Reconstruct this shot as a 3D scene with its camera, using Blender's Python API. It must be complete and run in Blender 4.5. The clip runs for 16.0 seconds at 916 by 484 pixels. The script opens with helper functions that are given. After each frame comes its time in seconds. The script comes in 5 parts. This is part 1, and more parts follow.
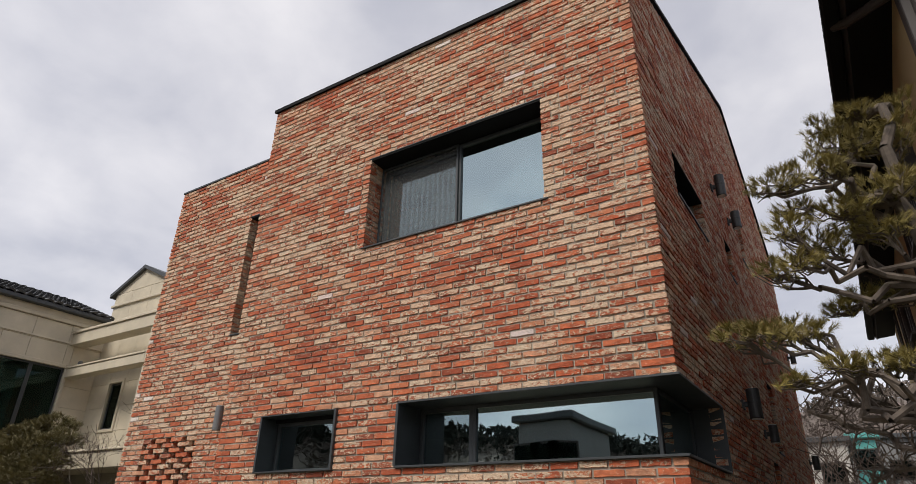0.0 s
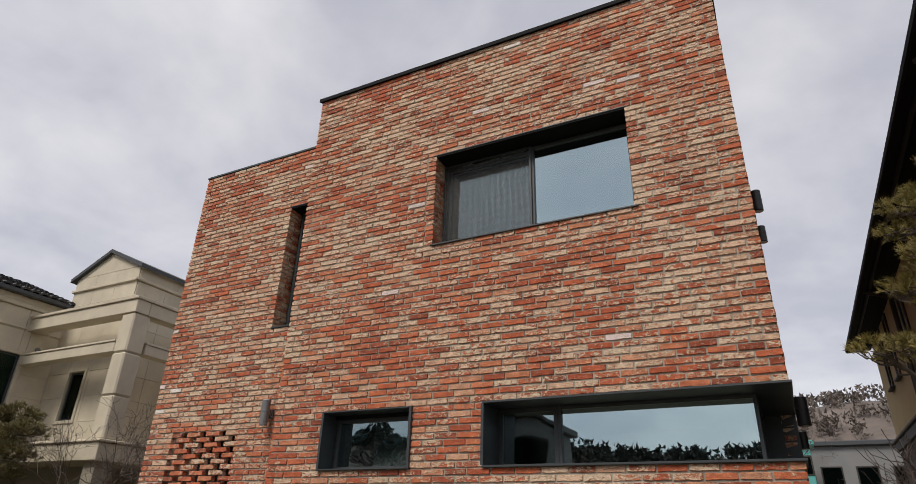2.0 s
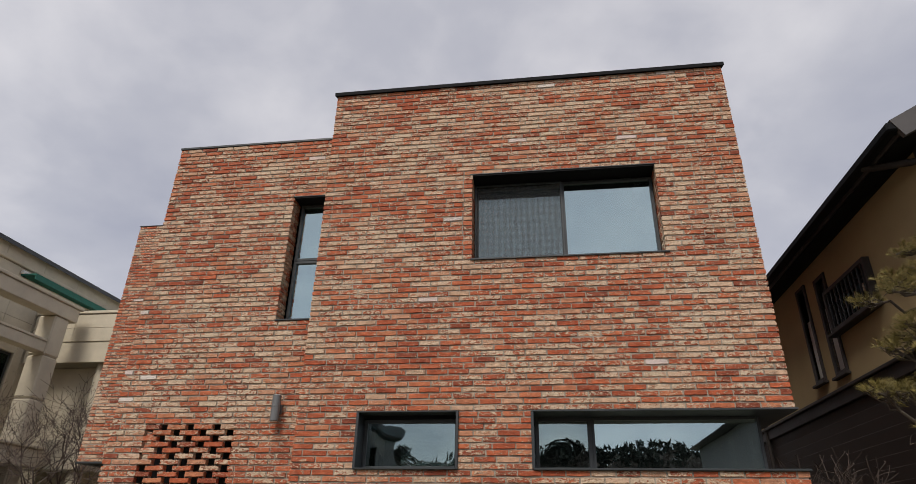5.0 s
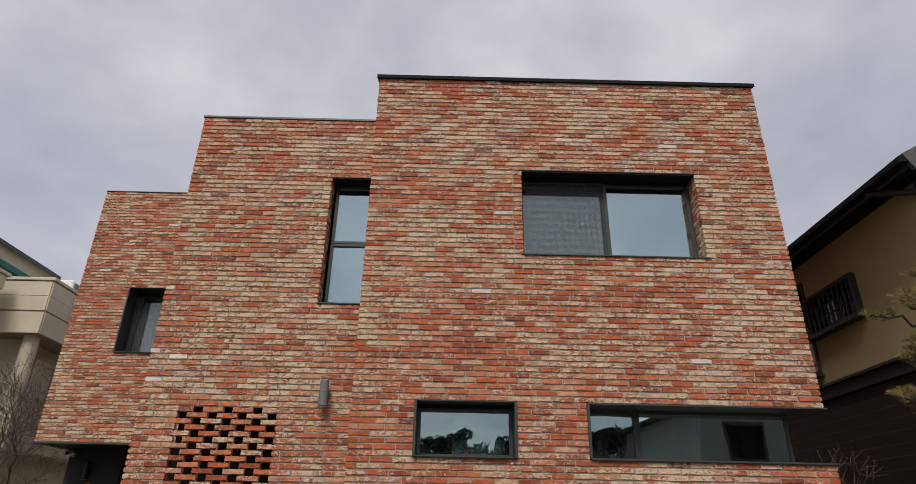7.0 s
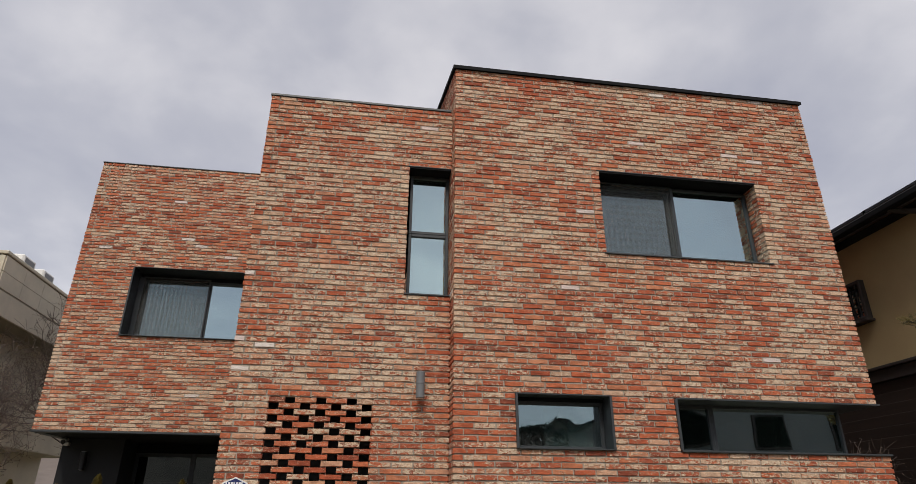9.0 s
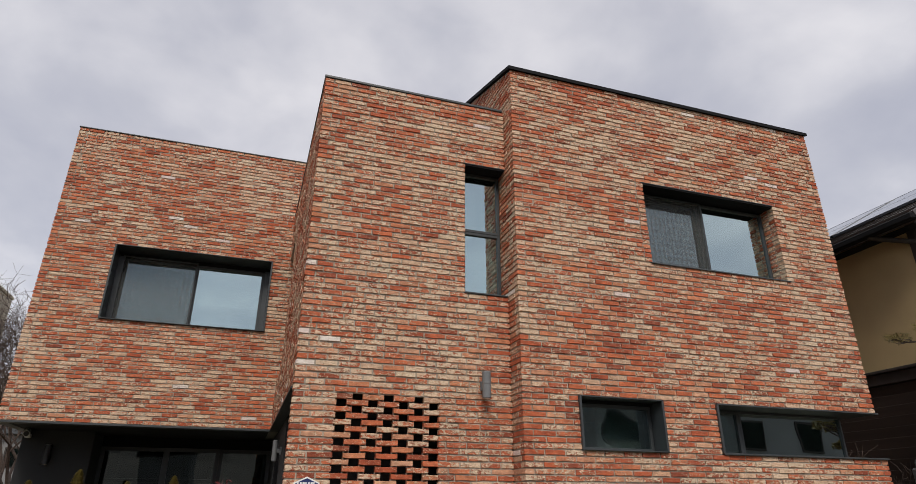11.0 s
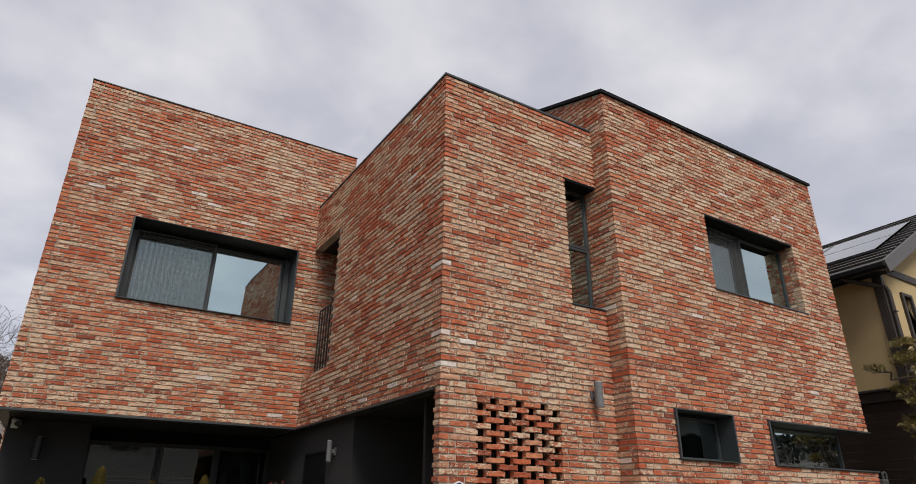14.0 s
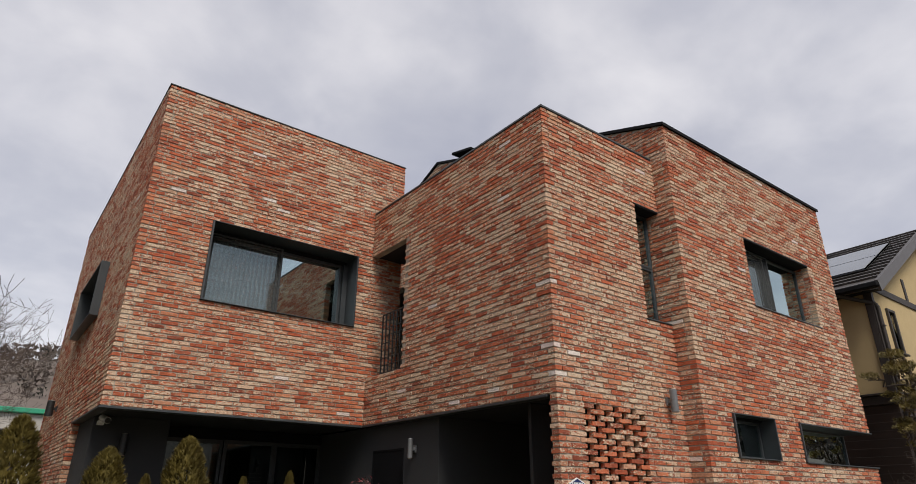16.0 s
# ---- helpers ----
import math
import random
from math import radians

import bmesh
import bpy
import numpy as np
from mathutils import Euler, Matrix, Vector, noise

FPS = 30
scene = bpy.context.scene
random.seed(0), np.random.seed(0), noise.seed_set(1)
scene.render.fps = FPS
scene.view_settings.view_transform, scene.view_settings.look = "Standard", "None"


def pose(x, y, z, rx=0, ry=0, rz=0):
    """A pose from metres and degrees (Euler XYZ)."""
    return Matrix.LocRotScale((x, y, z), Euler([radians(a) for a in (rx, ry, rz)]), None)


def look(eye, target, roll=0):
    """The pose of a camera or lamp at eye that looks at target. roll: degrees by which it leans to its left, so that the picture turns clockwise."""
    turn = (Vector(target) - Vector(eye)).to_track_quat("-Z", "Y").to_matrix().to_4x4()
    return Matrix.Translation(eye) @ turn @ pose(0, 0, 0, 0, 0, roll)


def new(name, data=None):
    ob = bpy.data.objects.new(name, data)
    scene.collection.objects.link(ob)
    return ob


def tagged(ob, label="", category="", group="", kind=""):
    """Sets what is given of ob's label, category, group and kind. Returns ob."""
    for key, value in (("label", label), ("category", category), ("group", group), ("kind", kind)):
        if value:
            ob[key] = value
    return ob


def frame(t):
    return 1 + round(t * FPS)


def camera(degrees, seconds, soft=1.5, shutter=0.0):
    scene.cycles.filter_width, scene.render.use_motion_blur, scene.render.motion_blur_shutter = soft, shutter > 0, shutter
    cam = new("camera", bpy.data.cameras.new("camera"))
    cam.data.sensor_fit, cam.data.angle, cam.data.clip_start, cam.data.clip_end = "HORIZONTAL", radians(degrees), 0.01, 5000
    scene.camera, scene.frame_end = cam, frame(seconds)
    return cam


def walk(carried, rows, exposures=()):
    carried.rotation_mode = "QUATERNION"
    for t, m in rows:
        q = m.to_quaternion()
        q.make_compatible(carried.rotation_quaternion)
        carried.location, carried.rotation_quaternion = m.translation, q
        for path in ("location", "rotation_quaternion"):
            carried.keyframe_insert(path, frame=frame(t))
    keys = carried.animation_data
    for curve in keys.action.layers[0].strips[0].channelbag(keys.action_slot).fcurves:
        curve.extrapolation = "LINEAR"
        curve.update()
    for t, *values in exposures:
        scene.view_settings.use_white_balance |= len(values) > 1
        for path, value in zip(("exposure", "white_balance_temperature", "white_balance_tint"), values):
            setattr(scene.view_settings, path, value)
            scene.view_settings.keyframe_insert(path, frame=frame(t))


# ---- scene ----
cam = camera(73.3, 16.0, 0.5)
PATH = [
    (0, (-0.038, 0.123, 1.756), (-1.029, 1.635, 2.612), 1.4),
    (0.5, (-0.317, 0.04, 1.776), (-1.296, 1.56, 2.631), 1.5),
    (1, (-0.543, -0.082, 1.749), (-1.497, 1.456, 2.598), 1.7),
    (1.5, (-0.856, -0.255, 1.74), (-1.757, 1.312, 2.597), 1.8),
    (2, (-1.174, -0.528, 1.722), (-2.013, 1.071, 2.582), 1.8),
    (2.5, (-1.511, -0.735, 1.685), (-2.272, 0.9, 2.551), 1.7),
    (3, (-1.865, -0.987, 1.685), (-2.537, 0.682, 2.558), 1.5),
    (3.5, (-2.265, -1.217, 1.644), (-2.827, 0.486, 2.531), 1.3),
    (6, (-4.132, -1.834, 1.628), (-4.236, -0.029, 2.483), 1.3),
    (6.5, (-4.56, -1.859, 1.636), (-4.59, -0.047, 2.482), 1.3),
    (7, (-4.96, -1.889, 1.633), (-4.944, -0.073, 2.472), 1.1),
    (7.5, (-5.385, -1.876, 1.624), (-5.352, -0.057, 2.453), 0.9),
    (8, (-5.915, -1.855, 1.598), (-5.804, -0.036, 2.421), 0.7),
    (8.5, (-6.41, -1.859, 1.613), (-6.217, -0.042, 2.428), 0.5),
    (9, (-6.909, -1.806, 1.663), (-6.63, 0.004, 2.467), 0.3),
    (11.5, (-9.064, -1.18, 1.719), (-8.414, 0.538, 2.51), 0.2),
    (12, (-9.468, -0.931, 1.708), (-8.75, 0.758, 2.503), 0.2),
    (12.5, (-9.909, -0.71, 1.717), (-9.11, 0.945, 2.506), 0.1),
    (13, (-10.359, -0.562, 1.699), (-9.492, 1.057, 2.49), 0.2),
    (13.5, (-10.803, -0.432, 1.7), (-9.881, 1.155, 2.493), 0.3),
    (14, (-11.24, -0.285, 1.738), (-10.274, 1.276, 2.531), 0.5),
    (14.5, (-11.703, -0.186, 1.748), (-10.71, 1.359, 2.542), 0.5),
    (15, (-12.18, -0.076, 1.751), (-11.151, 1.448, 2.538), 0.4),
    (15.5, (-12.665, 0.047, 1.731), (-11.593, 1.542, 2.515), 0.3),
    (16, (-13.14, 0.154, 1.747), (-12.025, 1.624, 2.52), 0.3),
]
walk(cam, [(t, look(eye, target, roll)) for t, eye, target, roll in PATH],
     [(0, 0.12), (1.5, 0.04), (3.5, -0.06), (9, -0.04), (11.5, 0.08), (16, 0.08)])

# ---- world and light ----
world = bpy.data.worlds.new("overcast_sky")
scene.world = world
world.use_nodes = True
wn, wl = world.node_tree.nodes, world.node_tree.links
wn.clear()


def wnode(kind, **inputs):
    n = wn.new(kind)
    for key, value in inputs.items():
        n.inputs[key.replace("_", " ")].default_value = value
    return n


SUN_EL, SUN_AZ = radians(52), radians(194)
sky = wn.new("ShaderNodeTexSky")
sky.sky_type, sky.sun_disc = "NISHITA", False
sky.sun_elevation, sky.sun_rotation = SUN_EL, SUN_AZ
coord = wn.new("ShaderNodeTexCoord")
split = wn.new("ShaderNodeSeparateXYZ")
wl.new(coord.outputs["Generated"], split.inputs[0])
lift = wn.new("ShaderNodeMath")
lift.operation, lift.inputs[1].default_value = "MAXIMUM", 0.0
wl.new(split.outputs["Z"], lift.inputs[0])
rise = wn.new("ShaderNodeMath")
rise.operation, rise.inputs[1].default_value = "ADD", 0.32
wl.new(lift.outputs[0], rise.inputs[0])
flat = wn.new("ShaderNodeCombineXYZ")
for axis in "XY":
    d = wn.new("ShaderNodeMath")
    d.operation = "DIVIDE"
    wl.new(split.outputs[axis], d.inputs[0])
    wl.new(rise.outputs[0], d.inputs[1])
    wl.new(d.outputs[0], flat.inputs[axis])
big = wnode("ShaderNodeTexNoise", Scale=1.5, Detail=5.0, Roughness=0.5, Distortion=0.3)
big.inputs["Vector"].default_value = (0, 0, 0)
wl.new(flat.outputs[0], big.inputs["Vector"])
fine = wnode("ShaderNodeTexNoise", Scale=4.2, Detail=6.0, Roughness=0.52, Distortion=0.2)
wl.new(flat.outputs[0], fine.inputs["Vector"])
both = wn.new("ShaderNodeMix")
both.inputs[0].default_value = 0.32
wl.new(big.outputs[0], both.inputs[2])
wl.new(fine.outputs[0], both.inputs[3])
clouds = wn.new("ShaderNodeValToRGB")
ramp = clouds.color_ramp
ramp.elements[0].position, ramp.elements[0].color = 0.31, (0.41, 0.415, 0.49, 1)
ramp.elements[1].position, ramp.elements[1].color = 0.66, (0.88, 0.85, 0.86, 1)
mid_tone = ramp.elements.new(0.47)
mid_tone.color = (0.56, 0.555, 0.605, 1)
wl.new(both.outputs[0], clouds.inputs[0])
veil = wn.new("ShaderNodeMix")
veil.data_type = "RGBA"
veil.blend_type = "ADD"
veil.inputs[0].default_value = 0.025
wl.new(clouds.outputs[0], veil.inputs[6])
wl.new(sky.outputs[0], veil.inputs[7])
back = wn.new("ShaderNodeBackground")
back.inputs[1].default_value = 0.87
wl.new(veil.outputs[2], back.inputs[0])
out = wn.new("ShaderNodeOutputWorld")
wl.new(back.outputs[0], out.inputs[0])

lamp = bpy.data.lights.new("sun", "SUN")
lamp.energy, lamp.angle, lamp.color = 2.85, radians(23), (1.0, 0.93, 0.84)
sun = new("sun", lamp)
sun_from = Vector((math.sin(SUN_AZ) * math.cos(SUN_EL), math.cos(SUN_AZ) * math.cos(SUN_EL), math.sin(SUN_EL)))
sun.matrix_world = look(sun_from * 60, (0, 0, 0))
scene.view_settings.exposure = 0.0


# ---- materials ----
class Mat:
    """A node material with a Principled shader and short ways to wire textures."""

    def __init__(self, name, colour=(0.5, 0.5, 0.5), rough=0.7, metal=0.0):
        self.m = bpy.data.materials.new(name)
        self.m.use_nodes = True
        self.n, self.l = self.m.node_tree.nodes, self.m.node_tree.links
        self.s = self.n["Principled BSDF"]
        self.s.inputs["Base Color"].default_value = (*colour, 1)
        self.s.inputs["Roughness"].default_value = rough
        self.s.inputs["Metallic"].default_value = metal
        self.place = self.n.new("ShaderNodeNewGeometry").outputs["Position"]

    def math(self, op, a, b=0.0, clamp=False):
        n = self.n.new("ShaderNodeMath")
        n.operation, n.use_clamp = op, clamp
        for i, v in enumerate((a, b)):
            if isinstance(v, (int, float)):
                n.inputs[i].default_value = v
            else:
                self.l.new(v, n.inputs[i])
        return n.outputs[0]

    def noise(self, scale, detail=3.0, rough=0.55, stretch=(1, 1, 1), vector=None, distort=0.0):
        mp = self.n.new("ShaderNodeMapping")
        mp.inputs["Scale"].default_value = stretch
        self.l.new(vector or self.place, mp.inputs[0])
        n = self.n.new("ShaderNodeTexNoise")
        for key, v in (("Scale", scale), ("Detail", detail), ("Roughness", rough), ("Distortion", distort)):
            n.inputs[key].default_value = v
        self.l.new(mp.outputs[0], n.inputs["Vector"])
        return n.outputs[0]

    def ramp(self, value, stops):
        n = self.n.new("ShaderNodeValToRGB")
        r = n.color_ramp
        for i, (p, c) in enumerate(stops):
            e = r.elements[i] if i < 2 else r.elements.new(p)
            e.position, e.color = p, (*c, 1) if len(c) == 3 else c
        self.l.new(value, n.inputs[0])
        return n.outputs[0]

    def mix(self, fac, a, b, mode="MIX"):
        n = self.n.new("ShaderNodeMix")
        n.data_type, n.blend_type = "RGBA", mode
        for i, v in ((0, fac), (6, a), (7, b)):
            if isinstance(v, (int, float)):
                n.inputs[i].default_value = v
            elif isinstance(v, tuple):
                n.inputs[i].default_value = (*v, 1)
            else:
                self.l.new(v, n.inputs[i])
        return n.outputs[2]

    def colour(self, v):
        self.l.new(v, self.s.inputs["Base Color"])

    def bump(self, height, strength=0.3, distance=0.01):
        n = self.n.new("ShaderNodeBump")
        n.inputs["Strength"].default_value, n.inputs["Distance"].default_value = strength, distance
        self.l.new(height, n.inputs["Height"])
        self.l.new(n.outputs[0], self.s.inputs["Normal"])

    def roughness(self, v, lo, hi):
        self.l.new(self.math("ADD", self.math("MULTIPLY", v, hi - lo), lo), self.s.inputs["Roughness"])

    def random(self):
        """A value for each separate piece, joined or on its own."""
        ob = self.n.new("ShaderNodeObjectInfo").outputs["Random"]
        isl = self.n.new("ShaderNodeNewGeometry").outputs["Random Per Island"]
        return self.math("FRACT", self.math("ADD", ob, isl))

    def shifted(self, rnd, span=37.0):
        n = self.n.new("ShaderNodeVectorMath")
        n.operation = "ADD"
        self.l.new(self.place, n.inputs[0])
        self.l.new(self.math("MULTIPLY", rnd, span), n.inputs[1])
        return n.outputs[0]


def plain(name, colour, rough=0.7, metal=0.0, vary=0.15, scale=6.0, grain=80.0, bump=0.1, stretch=(1, 1, 1), pieces=0.0):
    """A surface of one tone with stains, grain and fine relief."""
    m = Mat(name, colour, rough, metal)
    a = m.noise(scale, 4, 0.6, stretch)
    b = m.noise(grain, 3, 0.6, stretch)
    dark = tuple(c * (1 - vary) for c in colour)
    light = tuple(min(1, c * (1 + vary)) for c in colour)
    c = m.ramp(a, ((0.3, dark), (0.7, light)))
    c = m.mix(0.35 * min(1, vary * 4), c, m.ramp(b, ((0.3, (0.55, 0.55, 0.55)), (0.7, (1, 1, 1)))), "MULTIPLY")
    if pieces:
        t = m.random()
        c = m.mix(pieces, c, m.ramp(t, ((0.0, (0.45, 0.45, 0.45)), (1.0, (1, 1, 1)))), "MULTIPLY")
    m.colour(c)
    m.roughness(a, max(0, rough - 0.1), min(1, rough + 0.1))
    if bump:
        m.bump(b, bump, 0.004)
    return m.m


def brick_material():
    m = Mat("old_brick", rough=0.9)
    r = m.random()
    r2 = m.math("FRACT", m.math("MULTIPLY", r, 17.31))
    r3 = m.math("FRACT", m.math("MULTIPLY", r, 61.7))
    p = m.shifted(r)
    base = m.ramp(r, ((0.0, (0.26, 0.058, 0.026)), (1.0, (0.63, 0.44, 0.30)), (0.10, (0.39, 0.082, 0.032)), (0.38, (0.47, 0.108, 0.042)),
                      (0.64, (0.54, 0.145, 0.060)), (0.82, (0.56, 0.215, 0.105)), (0.93, (0.60, 0.320, 0.195))))
    soft = m.noise(11, 4, 0.6, (1, 1, 2), p)
    base = m.mix(0.75, base, m.ramp(soft, ((0.3, (0.42, 0.35, 0.33)), (0.70, (1.32, 1.32, 1.32)))), "MULTIPLY")
    # remains of old lime mortar on the faces, from none to nearly all of a brick
    patch = m.noise(19, 8, 0.70, (1, 1, 1.8), p, 1.0)
    zone = m.math("MULTIPLY", m.math("SUBTRACT", m.noise(0.8, 3, 0.55), 0.5), 0.28)
    cut = m.math("SUBTRACT", m.math("ADD", 0.60, zone), m.math("MULTIPLY", r2, 0.20))
    mask = m.math("MULTIPLY", m.math("SUBTRACT", patch, cut), 20.0, True)
    wash = m.math("MULTIPLY", m.math("SUBTRACT", patch, m.math("SUBTRACT", cut, 0.09)), 7.0, True)
    base = m.mix(m.math("MULTIPLY", wash, 0.30), base, (0.70, 0.38, 0.25))
    streak = m.ramp(m.noise(48, 4, 0.6, (1, 1, 1.8), p), ((0.32, (0.64, 0.60, 0.57)), (0.62, (1.06, 1.06, 1.06))))
    lime = m.mix(1.0, m.mix(r3, (0.75, 0.55, 0.39), (0.72, 0.60, 0.44)), streak, "MULTIPLY")
    c = m.mix(m.math("MULTIPLY", mask, 0.88), base, lime)
    crumb = m.noise(75, 3, 0.6, (1, 1, 1.4), p, 0.6)
    c = m.mix(m.math("MULTIPLY", m.math("SUBTRACT", crumb, 0.66), 9.0, True), c, (0.78, 0.66, 0.54))
    white = m.math("GREATER_THAN", r3, 0.994)
    c = m.mix(m.math("MULTIPLY", white, 0.75), c, (0.80, 0.74, 0.70))
    soot = m.noise(7.5, 6, 0.7, (1, 1, 1.6), p)
    c = m.mix(m.math("MULTIPLY", m.math("SUBTRACT", soot, 0.64), 5.0, True), c, (0.15, 0.075, 0.05))
    grain = m.noise(170, 3, 0.65)
    c = m.mix(0.5, c, m.ramp(grain, ((0.3, (0.62, 0.60, 0.59)), (0.7, (1.14, 1.14, 1.14)))), "MULTIPLY")
    m.colour(c)
    h = m.math("ADD", m.noise(60, 6, 0.72, vector=p), m.math("MULTIPLY", mask, 0.45))
    m.bump(h, 0.9, 0.009)
    return m.m


BRICK = brick_material()
MORTAR = plain("lime_mortar", (0.375, 0.33, 0.27), 0.95, vary=0.22, scale=3.0, grain=140, bump=0.5)
METAL = plain("anthracite_metal", (0.040, 0.046, 0.050), 0.42, 0.0, 0.12, 2.5, 60, 0.03)
BLACK = plain("black_flashing", (0.010, 0.0105, 0.012), 0.75, 0.0, 0.2, 3, 60, 0.03)
BLACK.node_tree.nodes["Principled BSDF"].inputs["Specular IOR Level"].default_value = 0.12
SOFFIT = plain("black_soffit", (0.014, 0.014, 0.015), 0.7, 0.0, 0.2, 2, 90, 0.05)
RENDER = plain("dark_grey_render", (0.034, 0.035, 0.037), 0.9, 0.0, 0.12, 1.6, 220, 0.25)
PLASTER = plain("interior_plaster", (0.35, 0.34, 0.32), 0.9, vary=0.08)
STEEL = plain("grey_painted_steel", (0.16, 0.165, 0.17), 0.45, 0.0, 0.1, 5, 90, 0.04)
BLACKLAMP = plain("black_lamp_metal", (0.02, 0.021, 0.022), 0.45, 0.0, 0.1, 5, 90, 0.03)
BLIND = plain("pale_grey_blind", (0.62, 0.64, 0.63), 0.9, vary=0.2, scale=4, grain=30, stretch=(0.3, 0.3, 9))
WHITE = plain("white_plastic", (0.75, 0.75, 0.73), 0.4, vary=0.05)


def glass_material(name, share, tint=(0.70, 0.85, 0.86), see=(0.55, 0.62, 0.62), wavy=0.10):
    m = Mat(name)
    g = m.n.new("ShaderNodeBsdfGlossy")
    g.inputs["Color"].default_value, g.inputs["Roughness"].default_value = (*tint, 1), 0.012
    wave = m.noise(1.7, 1.0, 0.4)
    b = m.n.new("ShaderNodeBump")
    b.inputs["Strength"].default_value, b.inputs["Distance"].default_value = wavy, 0.02
    m.l.new(wave, b.inputs["Height"])
    m.l.new(b.outputs[0], g.inputs["Normal"])
    t = m.n.new("ShaderNodeBsdfTransparent")
    t.inputs["Color"].default_value = (*see, 1)
    mx = m.n.new("ShaderNodeMixShader")
    f = m.n.new("ShaderNodeFresnel")
    f.inputs["IOR"].default_value = 1.5
    fac = m.math("ADD", share, m.math("MULTIPLY", f.outputs[0], 1.0), True)
    m.l.new(fac, mx.inputs[0])
    m.l.new(t.outputs[0], mx.inputs[1])
    m.l.new(g.outputs[0], mx.inputs[2])
    m.l.new(mx.outputs[0], m.n["Material Output"].inputs["Surface"])
    return m.m


GLASS = glass_material("coated_window_glass", 0.56)
WAVYGLASS = glass_material("uneven_window_glass", 0.30, wavy=0.45)
DARKGLASS = glass_material("dark_sliding_glass", 0.05, see=(0.35, 0.36, 0.36))


def screen_material():
    m = Mat("insect_screen", (0.085, 0.09, 0.088), 0.8)
    t = m.n.new("ShaderNodeBsdfTransparent")
    mx = m.n.new("ShaderNodeMixShader")
    # moire of the fine mesh, painted into its opacity as fixed soft waves
    w = m.n.new("ShaderNodeTexWave")
    w.wave_type, w.bands_direction = "BANDS", "X"
    for key, v in (("Scale", 4.6), ("Distortion", 2.4), ("Detail", 1.0), ("Detail Scale", 0.9), ("Detail Roughness", 0.4)):
        w.inputs[key].default_value = v
    m.l.new(m.place, w.inputs["Vector"])
    z = m.n.new("ShaderNodeTexWave")
    z.wave_type, z.bands_direction = "BANDS", "Z"
    for key, v in (("Scale", 3.4), ("Distortion", 1.8), ("Detail", 1.0), ("Detail Scale", 0.7), ("Detail Roughness", 0.4)):
        z.inputs[key].default_value = v
    m.l.new(m.place, z.inputs["Vector"])
    beat = m.math("ADD", m.math("MULTIPLY", w.outputs["Fac"], 0.085), m.math("MULTIPLY", z.outputs["Fac"], 0.045))
    m.l.new(m.math("ADD", beat, 0.22), mx.inputs[0])
    m.l.new(t.outputs[0], mx.inputs[1])
    m.l.new(m.s.outputs[0], mx.inputs[2])
    m.l.new(mx.outputs[0], m.n["Material Output"].inputs["Surface"])
    return m.m


SCREEN = screen_material()


# ---- building helpers ----
def link_mesh(name, verts, faces, material, parent=None, label="", smooth=False):
    me = bpy.data.meshes.new(name)
    me.from_pydata([tuple(v) for v in verts], [], faces)
    me.update()
    if smooth:
        me.polygons.foreach_set("use_smooth", [True] * len(me.polygons))
    me.materials.append(material)
    ob = new(name, me)
    ob.parent = parent
    if label:
        ob["label"] = label
    return ob


def part(name, bm, material, parent=None, label="", smooth=False):
    """Links a bmesh as one mesh object under a thing or a part."""
    bmesh.ops.recalc_face_normals(bm, faces=bm.faces)
    me = bpy.data.meshes.new(name)
    bm.to_mesh(me)
    bm.free()
    if smooth:
        me.polygons.foreach_set("use_smooth", [True] * len(me.polygons))
    me.materials.append(material)
    ob = new(name, me)
    ob.parent = parent
    if label:
        ob["label"] = label
    return ob


def thing(name, label, category, group="", kind="", at=None):
    e = new(name)
    e.empty_display_size = 0.2
    if at:
        e.location = at
    return tagged(e, label, category, group, kind)


def add_box(bm, x0, x1, y0, y1, z0, z1, bevel=0.0, m=None):
    made = bmesh.ops.create_cube(bm, size=1)["verts"]
    t = Matrix.Translation(((x0 + x1) / 2, (y0 + y1) / 2, (z0 + z1) / 2)) @ Matrix.Diagonal((abs(x1 - x0), abs(y1 - y0), abs(z1 - z0), 1))
    bmesh.ops.transform(bm, matrix=(m @ t) if m else t, verts=made)
    if bevel:
        edges = {e for v in made for e in v.link_edges}
        bmesh.ops.bevel(bm, geom=list(edges), offset=bevel, segments=1, affect="EDGES")
    return bm


def box(name, x0, x1, y0, y1, z0, z1, material, parent=None, label="", bevel=0.004):
    return part(name, add_box(bmesh.new(), x0, x1, y0, y1, z0, z1, bevel), material, parent, label)


def add_tube(bm, a, b, r0, r1=None, sides=10, caps=True):
    a, b = Vector(a), Vector(b)
    r1 = r0 if r1 is None else r1
    m = Matrix.Translation((a + b) / 2) @ (b - a).to_track_quat("Z", "Y").to_matrix().to_4x4()
    bmesh.ops.create_cone(bm, cap_ends=caps, segments=sides, radius1=r0, radius2=r1, depth=(b - a).length, matrix=m)
    return bm


